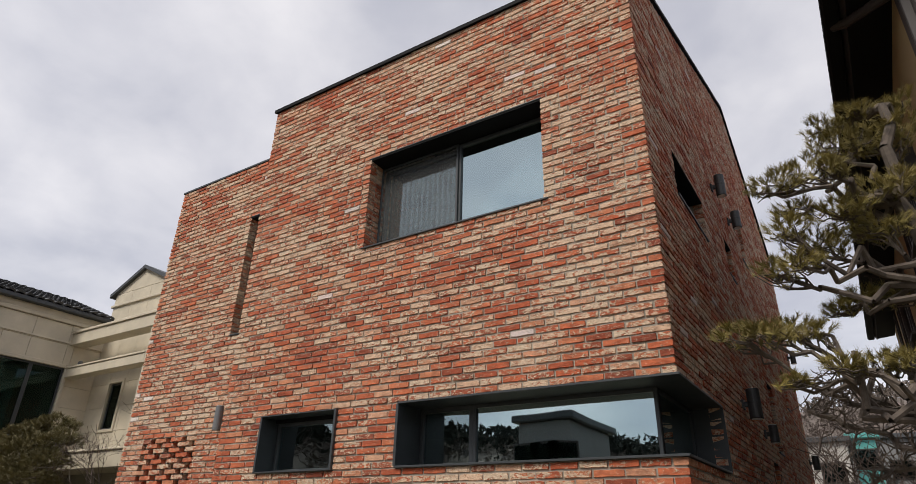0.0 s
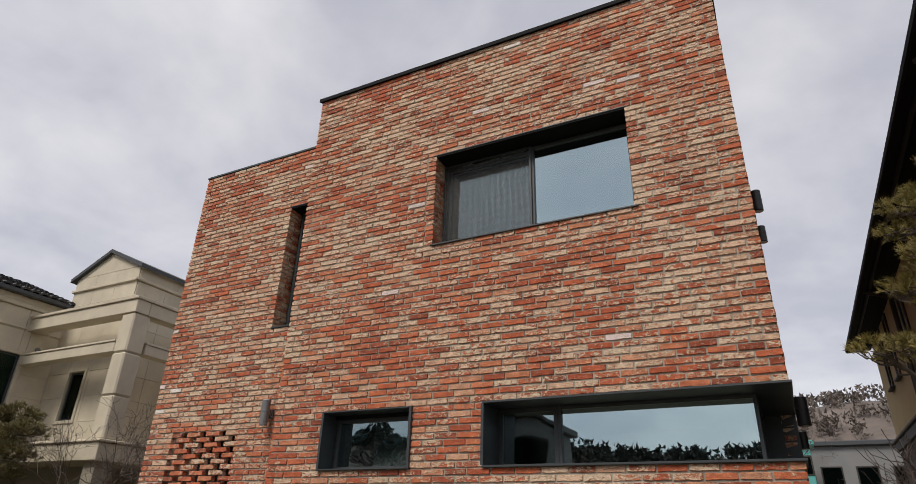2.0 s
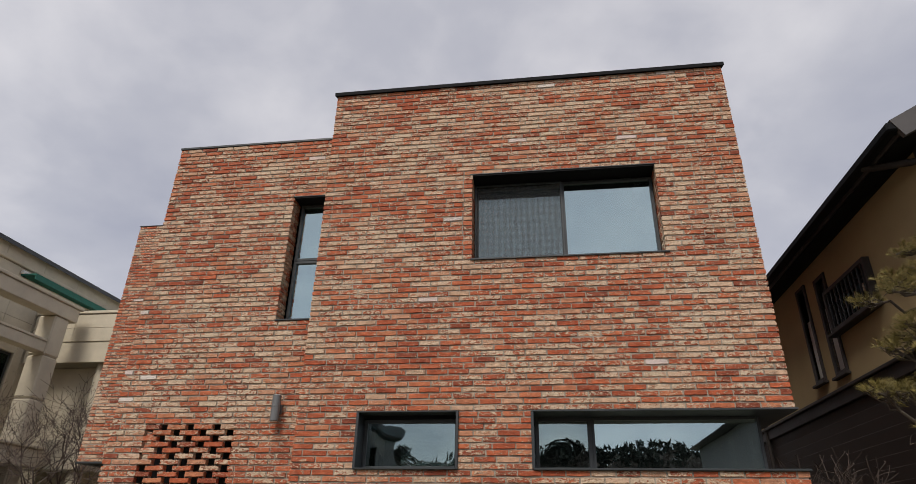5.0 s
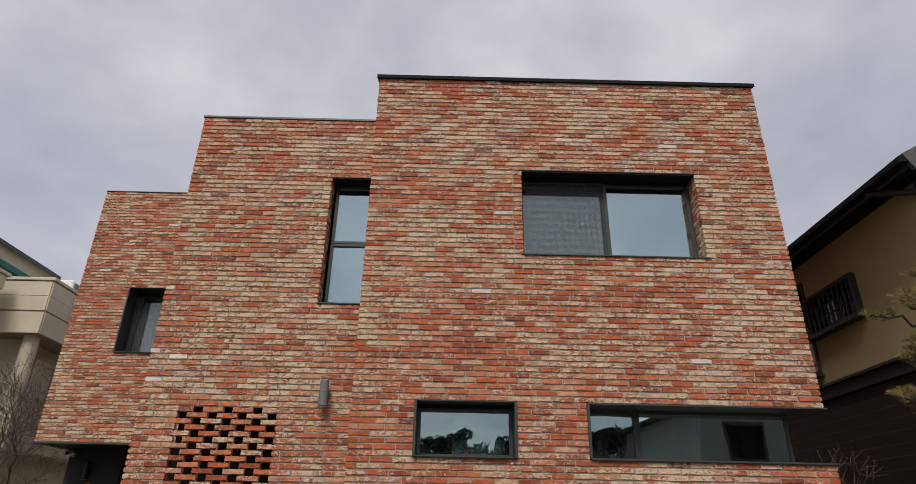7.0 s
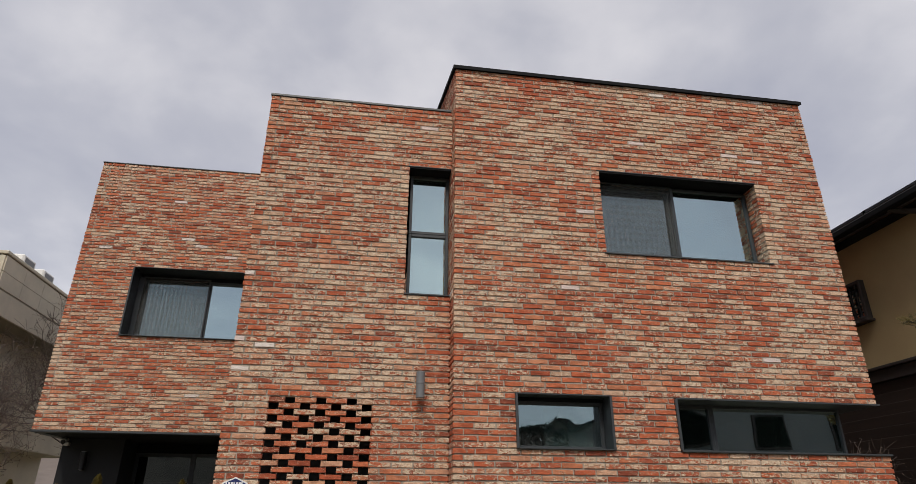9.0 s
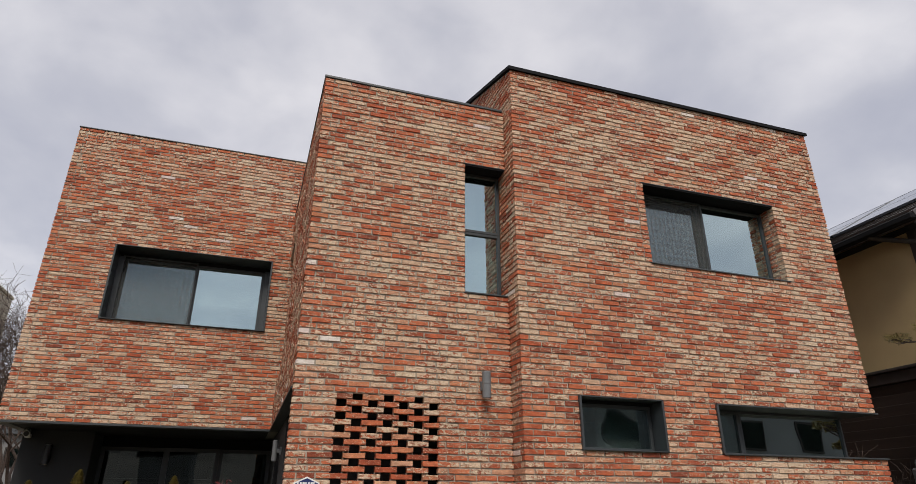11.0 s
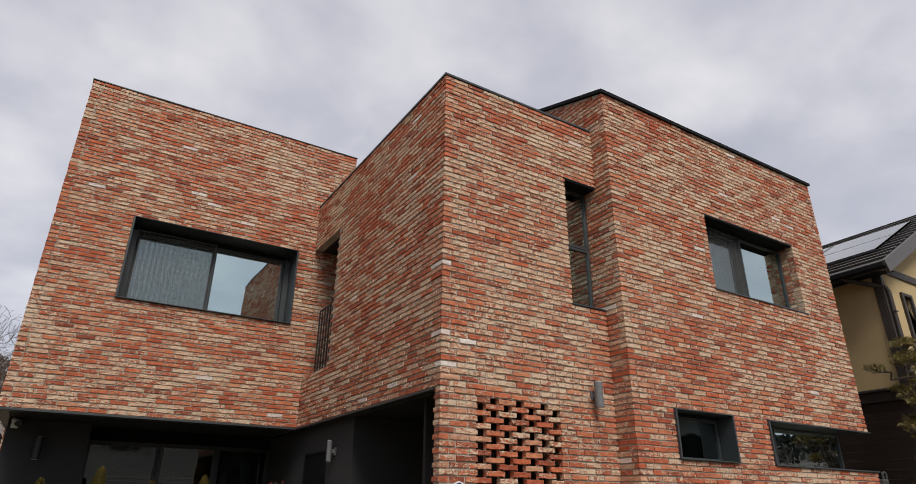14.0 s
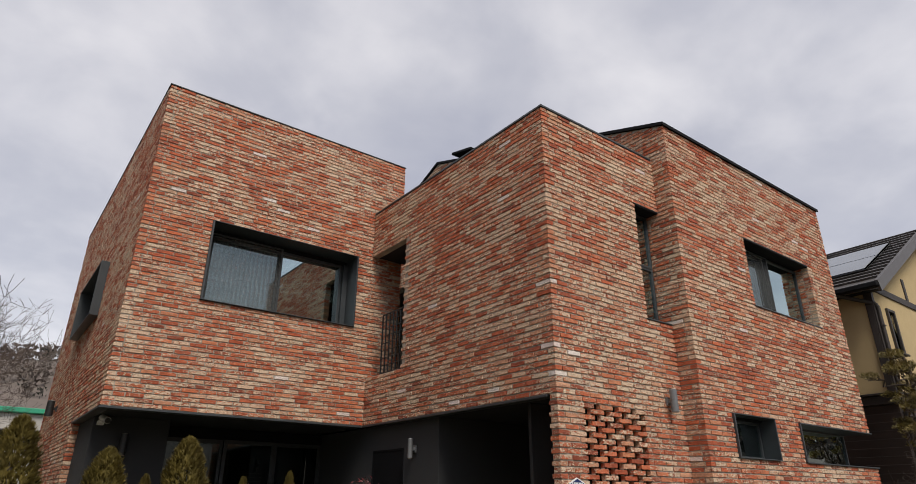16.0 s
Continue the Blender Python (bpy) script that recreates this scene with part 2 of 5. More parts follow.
class Plane:
    """An upright face: u runs along it, n points out of it, z is height."""

    def __init__(self, x, y, u, n):
        self.o, self.u, self.n = Vector((x, y, 0)), Vector((*u, 0)), Vector((*n, 0))
        self.m = Matrix((( self.u.x, -self.n.x, 0, x), (self.u.y, -self.n.y, 0, y), (0, 0, 1, 0), (0, 0, 0, 1)))

    def at(self, u, out, z):
        return self.o + self.u * u + self.n * out + Vector((0, 0, z))


COURSE, PITCH, JOINT, HEAD = 0.0618, 0.228, 0.0140, 2.81
LEN, HIGH, DEEP = PITCH - JOINT, COURSE - JOINT, 0.100


def kz(k):
    return HEAD + k * COURSE


def brick_shape(seed):
    """One worn brick, 1 long and 1 high, its face at y = 0: a chipped outline of ten points, rounded, and its sides."""
    rng = random.Random(seed)
    ring = [(-0.5 + i / 4, 0.5) for i in range(5)] + [(0.5 - i / 4, -0.5) for i in range(5)]
    rough = [(x + rng.uniform(-0.010, 0.006) * math.copysign(1, x), z + rng.uniform(-0.085, 0.045) * math.copysign(1, z) * (1 if abs(x) < 0.5 else 1.3)) for x, z in ring]
    verts, faces = [], []
    for x, z in rough:
        verts.append((x * (1 - 0.012), rng.uniform(-0.001, 0.001), z * rng.uniform(0.87, 0.95)))
    for x, z in rough:
        verts.append((x, rng.uniform(0.003, 0.007), z))
    for x, z in ring:
        verts.append((x, DEEP, z))
    faces.append(tuple(range(9, -1, -1)))
    for a, b in ((0, 10), (10, 20)):
        for i in range(10):
            j = (i + 1) % 10
            faces.append((a + i, a + j, b + j, b + i))
    return verts, [f[::-1] for f in faces]


SHAPES = [brick_shape(s) for s in range(24)]
BRICK_MESHES = []
for shape_verts, shape_faces in SHAPES:
    me = bpy.data.meshes.new("brick")
    me.from_pydata(shape_verts, [], shape_faces)
    me.materials.append(BRICK)
    BRICK_MESHES.append(me)


def lay_bricks(parent, plane, bricks, focus, count=300):
    """bricks: (u0, u1, z, height) and, where it is not 1, the share of the full depth. The ones round the focus (u, z) become objects of their own, the others one mesh."""
    rng = random.Random(len(bricks) * 7 + int(plane.o.x * 10))
    order = sorted(bricks, key=lambda b: ((b[0] + b[1]) / 2 - focus[0]) ** 2 + (b[2] - focus[1]) ** 2)
    verts, faces = [], []
    base = 0
    for i, (u0, u1, z, h, *share) in enumerate(order):
        s = rng.randrange(len(SHAPES))
        proud = rng.gauss(0.0008, 0.0022)
        tilt = rng.uniform(-0.006, 0.006)
        m = plane.m @ Matrix.Translation(((u0 + u1) / 2, -proud, z + h / 2 + rng.uniform(-0.0015, 0.0015))) @ Matrix.Rotation(tilt, 4, "Y") @ Matrix.Diagonal((u1 - u0, share[0] if share else 1, h, 1))
        if i < count:
            ob = new("brick", BRICK_MESHES[s])
            ob.parent = parent
            ob.matrix_basis = m
        else:
            sv, sf = SHAPES[s]
            a = np.array(m)
            v = np.array(sv) @ a[:3, :3].T + a[:3, 3]
            verts.append(v)
            faces.extend(tuple(q + base for q in f) for f in sf)
            base += len(sv)
    if verts:
        rest = link_mesh("brickwork", np.concatenate(verts), faces, BRICK, parent)
        rest["kind"] = "stuff"


def bond(segments, k, ends, shift=0.0):
    """The bricks of one course between the ends of each segment; quoins alternate from course to course."""
    rng = random.Random(k * 31 + int(shift * 1000))
    made = []
    off = (PITCH / 2 if k % 2 else 0) + rng.uniform(-0.035, 0.035) + shift
    for (a, b), (ea, eb) in zip(segments, ends):
        if ea == "q1" and k % 2 or ea == "q0" and not k % 2:
            a += DEEP + JOINT
        if eb == "q1" and k % 2 or eb == "q0" and not k % 2:
            b -= DEEP + JOINT
        if b - a < 0.03:
            continue
        cuts = []
        n = math.floor((a - off) / PITCH)
        while True:
            c = off + n * PITCH + rng.uniform(-0.008, 0.008)
            n += 1
            if c > b - 0.07:
                break
            if c > a + 0.07:
                cuts.append(c)
        edges = [a, *cuts, b]
        for i in range(len(edges) - 1):
            made.append((edges[i] + (JOINT / 2 if i else 0), edges[i + 1] - (JOINT / 2 if i < len(edges) - 2 else 0)))
    return made


def brick_wall(name, parent, plane, length, k0, k1, holes=(), ends=("q0", "q0"), focus=(1, 4), shift=0.0, top=None, count=300, thick=0.2, extra=(), slim=None):
    """A mortar wall with its bricks. holes: (u0, u1, k0, k1, left end, right end), cut right through. top: height over u for a sloping top."""
    us = sorted({0.0, length, *(h[0] for h in holes), *(h[1] for h in holes)})
    ks = sorted({k0, k1, *(h[2] for h in holes if k0 <= h[2] <= k1), *(h[3] for h in holes if k0 <= h[3] <= k1)})

    def empty(u, k):
        return any(h[0] <= u <= h[1] and h[2] <= k <= h[3] for h in holes)

    full = [[not empty((us[i] + us[i + 1]) / 2, (ks[j] + ks[j + 1]) / 2) for j in range(len(ks) - 1)] for i in range(len(us) - 1)]
    trim, butt = 0.0105, 0.014

    def solid(i, j):
        return 0 <= i < len(us) - 1 and 0 <= j < len(ks) - 1 and full[i][j]

    verts, faces = [], []

    def quad(*pts):
        b = len(verts)
        verts.extend(pts)
        faces.append((b, b + 1, b + 2, b + 3))

    for i in range(len(us) - 1):
        for j in range(len(ks) - 1):
            if not full[i][j]:
                continue
            a, b = us[i] + (0 if solid(i - 1, j) else butt), us[i + 1] - (0 if solid(i + 1, j) else butt)
            lo, hi = kz(ks[j]), kz(ks[j + 1])
            f, r = -trim, -thick
            P = plane.at
            quad(P(a, f, lo), P(b, f, lo), P(b, f, hi), P(a, f, hi))
            quad(P(b, r, lo), P(a, r, lo), P(a, r, hi), P(b, r, hi))
            if not solid(i - 1, j):
                quad(P(a, r, lo), P(a, f, lo), P(a, f, hi), P(a, r, hi))
            if not solid(i + 1, j):
                quad(P(b, f, lo), P(b, r, lo), P(b, r, hi), P(b, f, hi))
            if not solid(i, j - 1):
                quad(P(a, r, lo), P(b, r, lo), P(b, f, lo), P(a, f, lo))
            if not solid(i, j + 1):
                quad(P(a, f, hi), P(b, f, hi), P(b, r, hi), P(a, r, hi))
    if top:
        b = len(verts)
        line = [(min(max(u, butt), length - butt), z) for u, z in ((length, kz(k1)), *top[::-1], (0, kz(k1)))]
        n = len(line)
        for out_ in (-trim, -thick):
            verts.extend(plane.at(u, out_, z) for u, z in line)
        faces.append(tuple(range(b, b + n)))
        faces.append(tuple(range(b + 2 * n - 1, b + n - 1, -1)))
        for i in range(n):
            j = (i + 1) % n
            faces.append((b + i, b + n + i, b + n + j, b + j))
    wall = link_mesh(name, verts, faces, MORTAR, parent)
    bricks = []
    last = k1
    if top:
        last = int((max(z for _, z in top) - HEAD) / COURSE)
    for k in range(k0, last):
        segs, es = [], []
        if k >= k1:
            z = kz(k + 1)
            us_in = [u for u in np.arange(0, length + 0.01, 0.02) if np.interp(u, [p[0] for p in top], [p[1] for p in top]) >= z]
            if len(us_in) < 5:
                continue
            segs, es = [(float(us_in[0]), float(us_in[-1]))], [("f", "f")]
        else:
            a, ea = 0.0, ends[0]
            for h in sorted(h for h in holes if h[2] <= k < h[3]):
                if h[0] > a + 0.01:
                    segs.append((a, h[0]))
                    es.append((ea, h[4]))
                a, ea = h[1], h[5]
            if a < length - 0.01:
                segs.append((a, length))
                es.append((ea, ends[1]))
        for u0, u1 in bond(segs, k, es, shift):
            thin = slim and k < slim[2] and (abs(u1 - slim[0]) < 0.03 or abs(u0 - slim[1]) < 0.03)
            bricks.append((u0, u1, kz(k) + JOINT / 2, HIGH, 0.55 if thin else 1))
    bricks.extend(extra)
    lay_bricks(wall, plane, bricks, focus, count)
    return wall


# ---- ground ----
GROUND = plain("dry_grass_and_earth", (0.13, 0.115, 0.075), 0.95, vary=0.35, scale=0.5, grain=30, bump=0.6)
bm = bmesh.new()
bmesh.ops.create_grid(bm, x_segments=40, y_segments=40, size=900)
ground = part("ground", bm, GROUND)
tagged(ground, "dry winter lawn and bare earth", "ground", kind="structure")

# ---- the brick house ----
house = thing("brick_house", "two-storey house of reclaimed red brick with black trim", "house")
X0, X1, X2, XW = -8.26, -5.97, -1.08, -11.94
XF = -6.02
YF, YM, YW = 4.555, 4.83, 9.05
RIDGE_Y, RIDGE_Z, REAR_Y, REAR_Z = 10.4, 8.94, 14.1, 7.35
EAVE_Z = kz(67)

front = Plane(XF, YF, (1, 0), (0, -1))
brick_wall("wall", house, Plane(X1, YF, (1, 0), (0, -1)), X2 - X1, -45, 67,
           holes=[(1.82, 3.935, 27, 45, "q0", "q1"), (0.665, 1.69, -9, 0, "f", "f"), (2.435, X2 - X1, -9, 0, "f", "f")],
           ends=("q1", "q0"), focus=(1.6, 2.9))
side = Plane(X2, YF, (0, 1), (1, 0))
brick_wall("wall", house, side, REAR_Y - YF, -45, 67,
           holes=[(0.0, 1.38, -9, 0, "f", "f"), (0.96, 2.2, 31, 39, "f", "f"), (3.42, 3.85, 32, 40, "f", "f"), (5.0, 5.45, 45, 58, "f", "f"),
                  (5.0, 5.45, 0, 15, "f", "f"), (4.2, 4.6, -10, -3, "f", "f"), (7.2, 7.6, 15, 26, "f", "f")],
           ends=("q1", "f"), focus=(0.8, 3.4), shift=0.05,
           top=[(0.0, EAVE_Z), (RIDGE_Y - YF, RIDGE_Z), (REAR_Y - YF, REAR_Z)])
left = Plane(X1, REAR_Y, (0, -1), (-1, 0))
WL = REAR_Y - YF
brick_wall("wall", house, left, WL, -45, 67,
           holes=[(0.0, WL - (YM - YF) - 0.34, 0, 56, "f", "f"), (0.0, WL - 2.6, -45, 0, "f", "f")], ends=("f", "q0"), focus=(WL, 4), shift=0.02, count=200,
           top=[(0.0, REAR_Z), (REAR_Y - RIDGE_Y, RIDGE_Z), (WL, EAVE_Z)])

# lattice of the middle block: open cells between bricks laid with gaps
middle = Plane(X0, YM, (1, 0), (0, -1))
lattice, pads = [], []
LAT0, STEP, GAP = 0.425, 0.3156, 0.102
LAT1 = LAT0 + STEP * 3 + GAP
for row in range(22):
    k = -2 - row
    starts = [LAT0 + STEP * i + (0.0 if row % 2 else STEP / 2) for i in range(4 if row % 2 else 3)]
    z = kz(k) + JOINT / 2
    edges = [LAT0 - (0 if row % 2 else 0.0), *[e for s in starts for e in (s, s + GAP)], LAT0 + STEP * 3 + GAP]
    for a, b in zip(edges[0::2], edges[1::2]):
        if b - a > 0.02:
            lattice.append((a, b, z, HIGH + 0.001, 0.62))
        pads.extend((e0, e1, kz(k)) for e0, e1 in ((a, a + 0.05), (b - 0.05, b)) if e0 > LAT0 + 0.01 and e1 < LAT1 - 0.01)
brick_wall("wall", house, middle, X1 - X0, -45, 59,
           holes=[(LAT0, LAT1, -24, -1, "f", "f"), (1.762, X1 - X0, 18, 45, "q0", "f")], ends=("q0", "f"), focus=(0.9, 2.6), shift=0.08,
           extra=lattice, thick=0.06, slim=(LAT0, LAT1, -1))
bm = bmesh.new()
for a, b, z in pads:
    for zz in (z, z + COURSE):
        add_box(bm, a, b, 0.012, 0.058, zz - JOINT / 2 - 0.001, zz + JOINT / 2 + 0.001, 0, middle.m)
part("lattice_mortar", bm, MORTAR, house)["kind"] = "stuff"
mid_side = Plane(X0, YW, (0, -1), (-1, 0))
ML = YW - YM
brick_wall("wall", house, mid_side, ML, -45, 59,
           holes=[(0.0, 1.06, 12, 46, "f", "q1"), (0.0, ML - 0.125, -45, 0, "f", "f")], ends=("f", "q1"), focus=(2.6, 3.6), shift=0.11, thick=0.12)
wing = Plane(XW, YW, (1, 0), (0, -1))
brick_wall("wall", house, wing, -7.67 - XW, 0, 78, holes=[(0.96, 3.385, 25, 45, "f", "f")], ends=("q0", "f"), focus=(1.6, 3.4), shift=0.03)
wing_side = Plane(XW, 16.7, (0, -1), (-1, 0))
brick_wall("wall", house, wing_side, 16.7 - YW, -45, 78, holes=[(3.1, 5.3, 27, 42, "f", "f"), (16.7 - 11.35, 16.7 - YW, -45, 0, "f", "f")],
           ends=("f", "q1"), focus=(6.2, 3.2), shift=0.07)

# plain walls that close the house behind
box("wall", -7.87, -7.672, YW + 0.21, 16.5, 2.5, 7.62, MORTAR, house)
box("wall", XW + 0.2, -7.87, 16.5, 16.7, 0, 7.62, MORTAR, house)
box("wall", X1 + 0.2, X2 - 0.2, REAR_Y - 0.2, REAR_Y, 0, REAR_Z, MORTAR, house)
box("floor_slab", X1 + 0.21, X2 - 0.21, YF + 0.75, REAR_Y - 0.21, 2.95, 3.2, PLASTER, house)
box("floor_slab", XW + 0.21, -7.9, YW + 0.21, 16.4, 2.84, 3.1, PLASTER, house)

# roofs and copings
def slope_roof(name, pts, x0, x1, thick, material, parent):
    """A bent slab along x whose top follows the points (y, z)."""
    verts, faces = [], []
    for x in (x0, x1):
        verts.extend((x, y, z) for y, z in pts)
        verts.extend((x, y, z - thick) for y, z in pts[::-1])
    n = 2 * len(pts)
    faces = [tuple(range(n)), tuple(range(2 * n - 1, n - 1, -1))]
    faces += [(i, n + i, n + (i + 1) % n, (i + 1) % n) for i in range(n)]
    return link_mesh(name, verts, [f[::-1] for f in faces], material, parent)


slope_roof("roof", [(YF - 0.03, EAVE_Z + 0.04), (RIDGE_Y, RIDGE_Z + 0.045), (REAR_Y + 0.03, REAR_Z + 0.04)], X1 - 0.03, X2 + 0.03, 0.05, BLACK, house)
for i in range(12):
    y = 10.4 + i * 0.3
    z = RIDGE_Z + 0.09 + (y - RIDGE_Y) * (REAR_Z - RIDGE_Z) / (REAR_Y - RIDGE_Y)
    box("snow_guard", X2 - 0.02, X2 + 0.01, y, y + 0.03, z - 0.01, z + 0.04, BLACK, house)
box("roof", X0 + 0.12, X1 - 0.002, YM + 0.12, YW - 0.002, 6.30, 6.46, BLACK, house)
box("coping", X0 - 0.012, X1 - 0.013, YM - 0.012, YM + 0.14, kz(59) - 0.002, kz(59) + 0.030, METAL, house)
box("coping", X0 - 0.012, X0 + 0.14, YM + 0.143, YW - 0.012, kz(59) - 0.002, kz(59) + 0.030, METAL, house)
box("roof", XW + 0.2, -7.88, YW + 0.2, 16.6, 7.35, 7.5, BLACK, house)
box("coping", XW - 0.012, -7.658, YW - 0.012, YW + 0.2, kz(78) - 0.004, kz(78) + 0.016, METAL, house)
box("coping", XW - 0.012, XW + 0.2, YW + 0.203, 16.7, kz(78) - 0.004, kz(78) + 0.016, METAL, house)
box("coping", -7.87, -7.658, YW + 0.203, 16.7, kz(78) - 0.004, kz(78) + 0.016, METAL, house)
bm = bmesh.new()
add_box(bm, -5.95, -5.2, -0.35, 0.35, -0.03, 0.03, 0.008)
add_box(bm, -5.6, -5.4, -0.15, 0.15, -0.3, -0.02, 0.008)
bmesh.ops.transform(bm, matrix=pose(0, 9.55, 8.90, 14, 0, 0), verts=bm.verts)
part("roof_hatch", bm, BLACK, house)


# windows
def metal_reveal(parent, plane, u0, u1, z0, z1, deep, lip=0.02, proud=0.02, sides="lrtb"):
    """The four dark plates that line an opening."""
    t = 0.012
    plates = {"l": (u0 - 0.014, u0 + t, z0, z1), "r": (u1 - t, u1 + 0.014, z0, z1), "t": (u0, u1, z1 - t, z1), "b": (u0, u1, z0, z0 + t)}
    for key in sides:
        a, b, c, d = plates[key]
        if key in "tb":
            a, b = a + 0.0005, b - 0.0005
        bm = add_box(bmesh.new(), a, b, -proud, deep, c, d, 0.002, plane.m)
        part("reveal_plate" if key != "b" else "sill", bm, METAL, parent)


def sash(parent, plane, u0, u1, z0, z1, deep, glass, bar=0.045, name="sash"):
    """A framed pane."""
    bm = bmesh.new()
    for a, b, c, d in ((u0, u0 + bar, z0, z1), (u1 - bar, u1, z0, z1), (u0 + bar, u1 - bar, z0, z0 + bar), (u0 + bar, u1 - bar, z1 - bar, z1)):
        add_box(bm, a, b, deep, deep + 0.05, c, d, 0.003, plane.m)
    f = part(name, bm, METAL, parent)
    bm = add_box(bmesh.new(), u0 + bar, u1 - bar, deep + 0.024, deep + 0.030, z0 + bar, z1 - bar, 0, plane.m)
    g = part("pane", bm, glass, f)
    g.visible_shadow = False
    return f


def screen(parent, plane, u0, u1, z0, z1, deep):
    bm = bmesh.new()
    bar = 0.022
    for a, b, c, d in ((u0, u0 + bar, z0, z1), (u1 - bar, u1, z0, z1), (u0 + bar, u1 - bar, z0, z0 + bar), (u0 + bar, u1 - bar, z1 - bar, z1)):
        add_box(bm, a, b, deep, deep + 0.014, c, d, 0.002, plane.m)
    f = part("screen_frame", bm, METAL, parent)
    part("insect_mesh", add_box(bmesh.new(), u0 + bar, u1 - bar, deep + 0.006, deep + 0.008, z0 + bar, z1 - bar, 0, plane.m), SCREEN, f)


def jamb(parent, x, y0, k0, k1, facing, deep, odd):
    """The brick cheek of an opening, behind the face bricks."""
    plane = Plane(x, y0, (0, 1), (facing, 0))
    if facing < 0:
        plane = Plane(x, y0 + deep, (0, -1), (-1, 0))
    bricks = []
    for k in range(k0, k1):
        lead = (DEEP + JOINT) if (k % 2 == 1) == odd else 0.0
        a, b = lead, deep
        spans = [(a, a + 0.5 * LEN), (a + 0.5 * LEN + JOINT, b)] if lead == 0 and deep > 0.2 else [(a, b)]
        for s, e in spans:
            if facing < 0:
                s, e = deep - e, deep - s
            bricks.append((s, e, kz(k) + JOINT / 2, HIGH))
    bm = add_box(bmesh.new(), 0.014 if facing > 0 else 0, deep if facing > 0 else deep - 0.014, 0.008, 0.1, kz(k0), kz(k1), 0, plane.m)
    w = part("jamb", bm, MORTAR, parent)
    lay_bricks(w, plane, bricks, (0, 5), 40)


# the large upper window: brick cheeks, black lintel and thin sill
w = part("window", add_box(bmesh.new(), 1.84, 4.0, -0.006, 0.23, kz(45), kz(45) + 0.014, 0.003, front.m), METAL, house, "large two-part window, one half behind an insect screen")
part("sill", add_box(bmesh.new(), 1.85, 4.02, -0.016, 0.3, kz(27) - 0.012, kz(27) + 0.006, 0.003, front.m), METAL, w)
part("lining", add_box(bmesh.new(), 1.872, 3.983, 0.002, 0.27, kz(45) - 0.02, kz(45) - 0.002, 0.002, front.m), BLACK, w)
jamb(house, XF + 1.87, YF, 27, 45, 1, 0.28, True)
jamb(house, XF + 3.985, YF, 27, 45, -1, 0.28, False)
ub, zt = kz(27) + 0.006, kz(45) - 0.02

sash(w, front, 2.915, 3.978, ub, zt - 0.02, 0.215, GLASS, 0.035)
sash(w, front, 1.88, 2.945, ub, zt - 0.02, 0.272, GLASS, 0.035)
screen(w, front, 1.88, 2.925, ub, zt - 0.02, 0.195)
part("latch", add_box(bmesh.new(), 1.884, 1.90, 0.185, 0.194, ub + 0.30, ub + 0.40, 0.002, front.m), BLACKLAMP, w)


# the slit window beside the corner
w = part("window", add_box(bmesh.new(), 1.75, 2.282, -0.006, 0.4, kz(45), kz(45) + 0.012, 0.002, middle.m), METAL, house, "tall narrow window with one transom")
part("sill", add_box(bmesh.new(), 1.755, 2.282, -0.014, 0.3, kz(18) - 0.004, kz(18) + 0.014, 0.003, middle.m), METAL, w)
part("lining", add_box(bmesh.new(), 1.764, 2.282, 0.002, 0.36, kz(45) - 0.02, kz(45) - 0.002, 0.002, middle.m), BLACK, w)
jamb(house, X0 + 1.762, YM, 18, 45, 1, 0.22, True)
sash(w, middle, 1.795, 2.282, kz(18) + 0.014, 4.765, 0.19, GLASS, 0.035)
sash(w, middle, 1.795, 2.282, 4.768, kz(45) - 0.02, 0.19, GLASS, 0.035)
part("roller_blind", add_box(bmesh.new(), 1.84, 2.278, 0.30, 0.305, kz(18) + 0.04, kz(45) - 0.03, 0, middle.m), BLIND, w)

# the small kitchen window in a metal box
w = thing("window", "small square-set window in a dark metal box frame", "")
w.parent = house
metal_reveal(w, front, 0.715, 1.74, kz(-9), kz(0), 0.36, proud=0.03)
part("head_box", add_box(bmesh.new(), 0.727, 1.728, 0.16, 0.27, kz(0) - 0.045, kz(0) - 0.012, 0.002, front.m), BLACK, w)
sash(w, front, 0.727, 1.728, kz(-9) + 0.012, kz(0) - 0.045, 0.20, WAVYGLASS, 0.038)
part("curtain", add_box(bmesh.new(), 1.1, 1.66, 0.36, 0.365, kz(-9), kz(0), 0, front.m), BLIND, w)

# the long window that turns the corner
w = thing("window", "long low window turning the corner under a black overhang", "")
w.parent = house
part("soffit", add_box(bmesh.new(), 2.485, X2 - XF + 0.02, -0.025, 1.395, kz(0) - 0.016, kz(0) + 0.002, 0.002, front.m), METAL, w)
part("sill", add_box(bmesh.new(), 2.485, X2 - XF + 0.02, -0.025, 1.395, kz(-9) - 0.002, kz(-9) + 0.016, 0.002, front.m), METAL, w)
part("reveal_plate", add_box(bmesh.new(), 2.472, 2.50, -0.025, 0.36, kz(-9) + 0.016, kz(0) - 0.016, 0.002, front.m), METAL, w)
part("reveal_plate", add_box(bmesh.new(), 4.62, X2 - XF + 0.02, 1.38, 1.395, kz(-9) + 0.016, kz(0) - 0.016, 0.002, front.m), METAL, w)
za, zb = kz(-9) + 0.016, kz(0) - 0.016
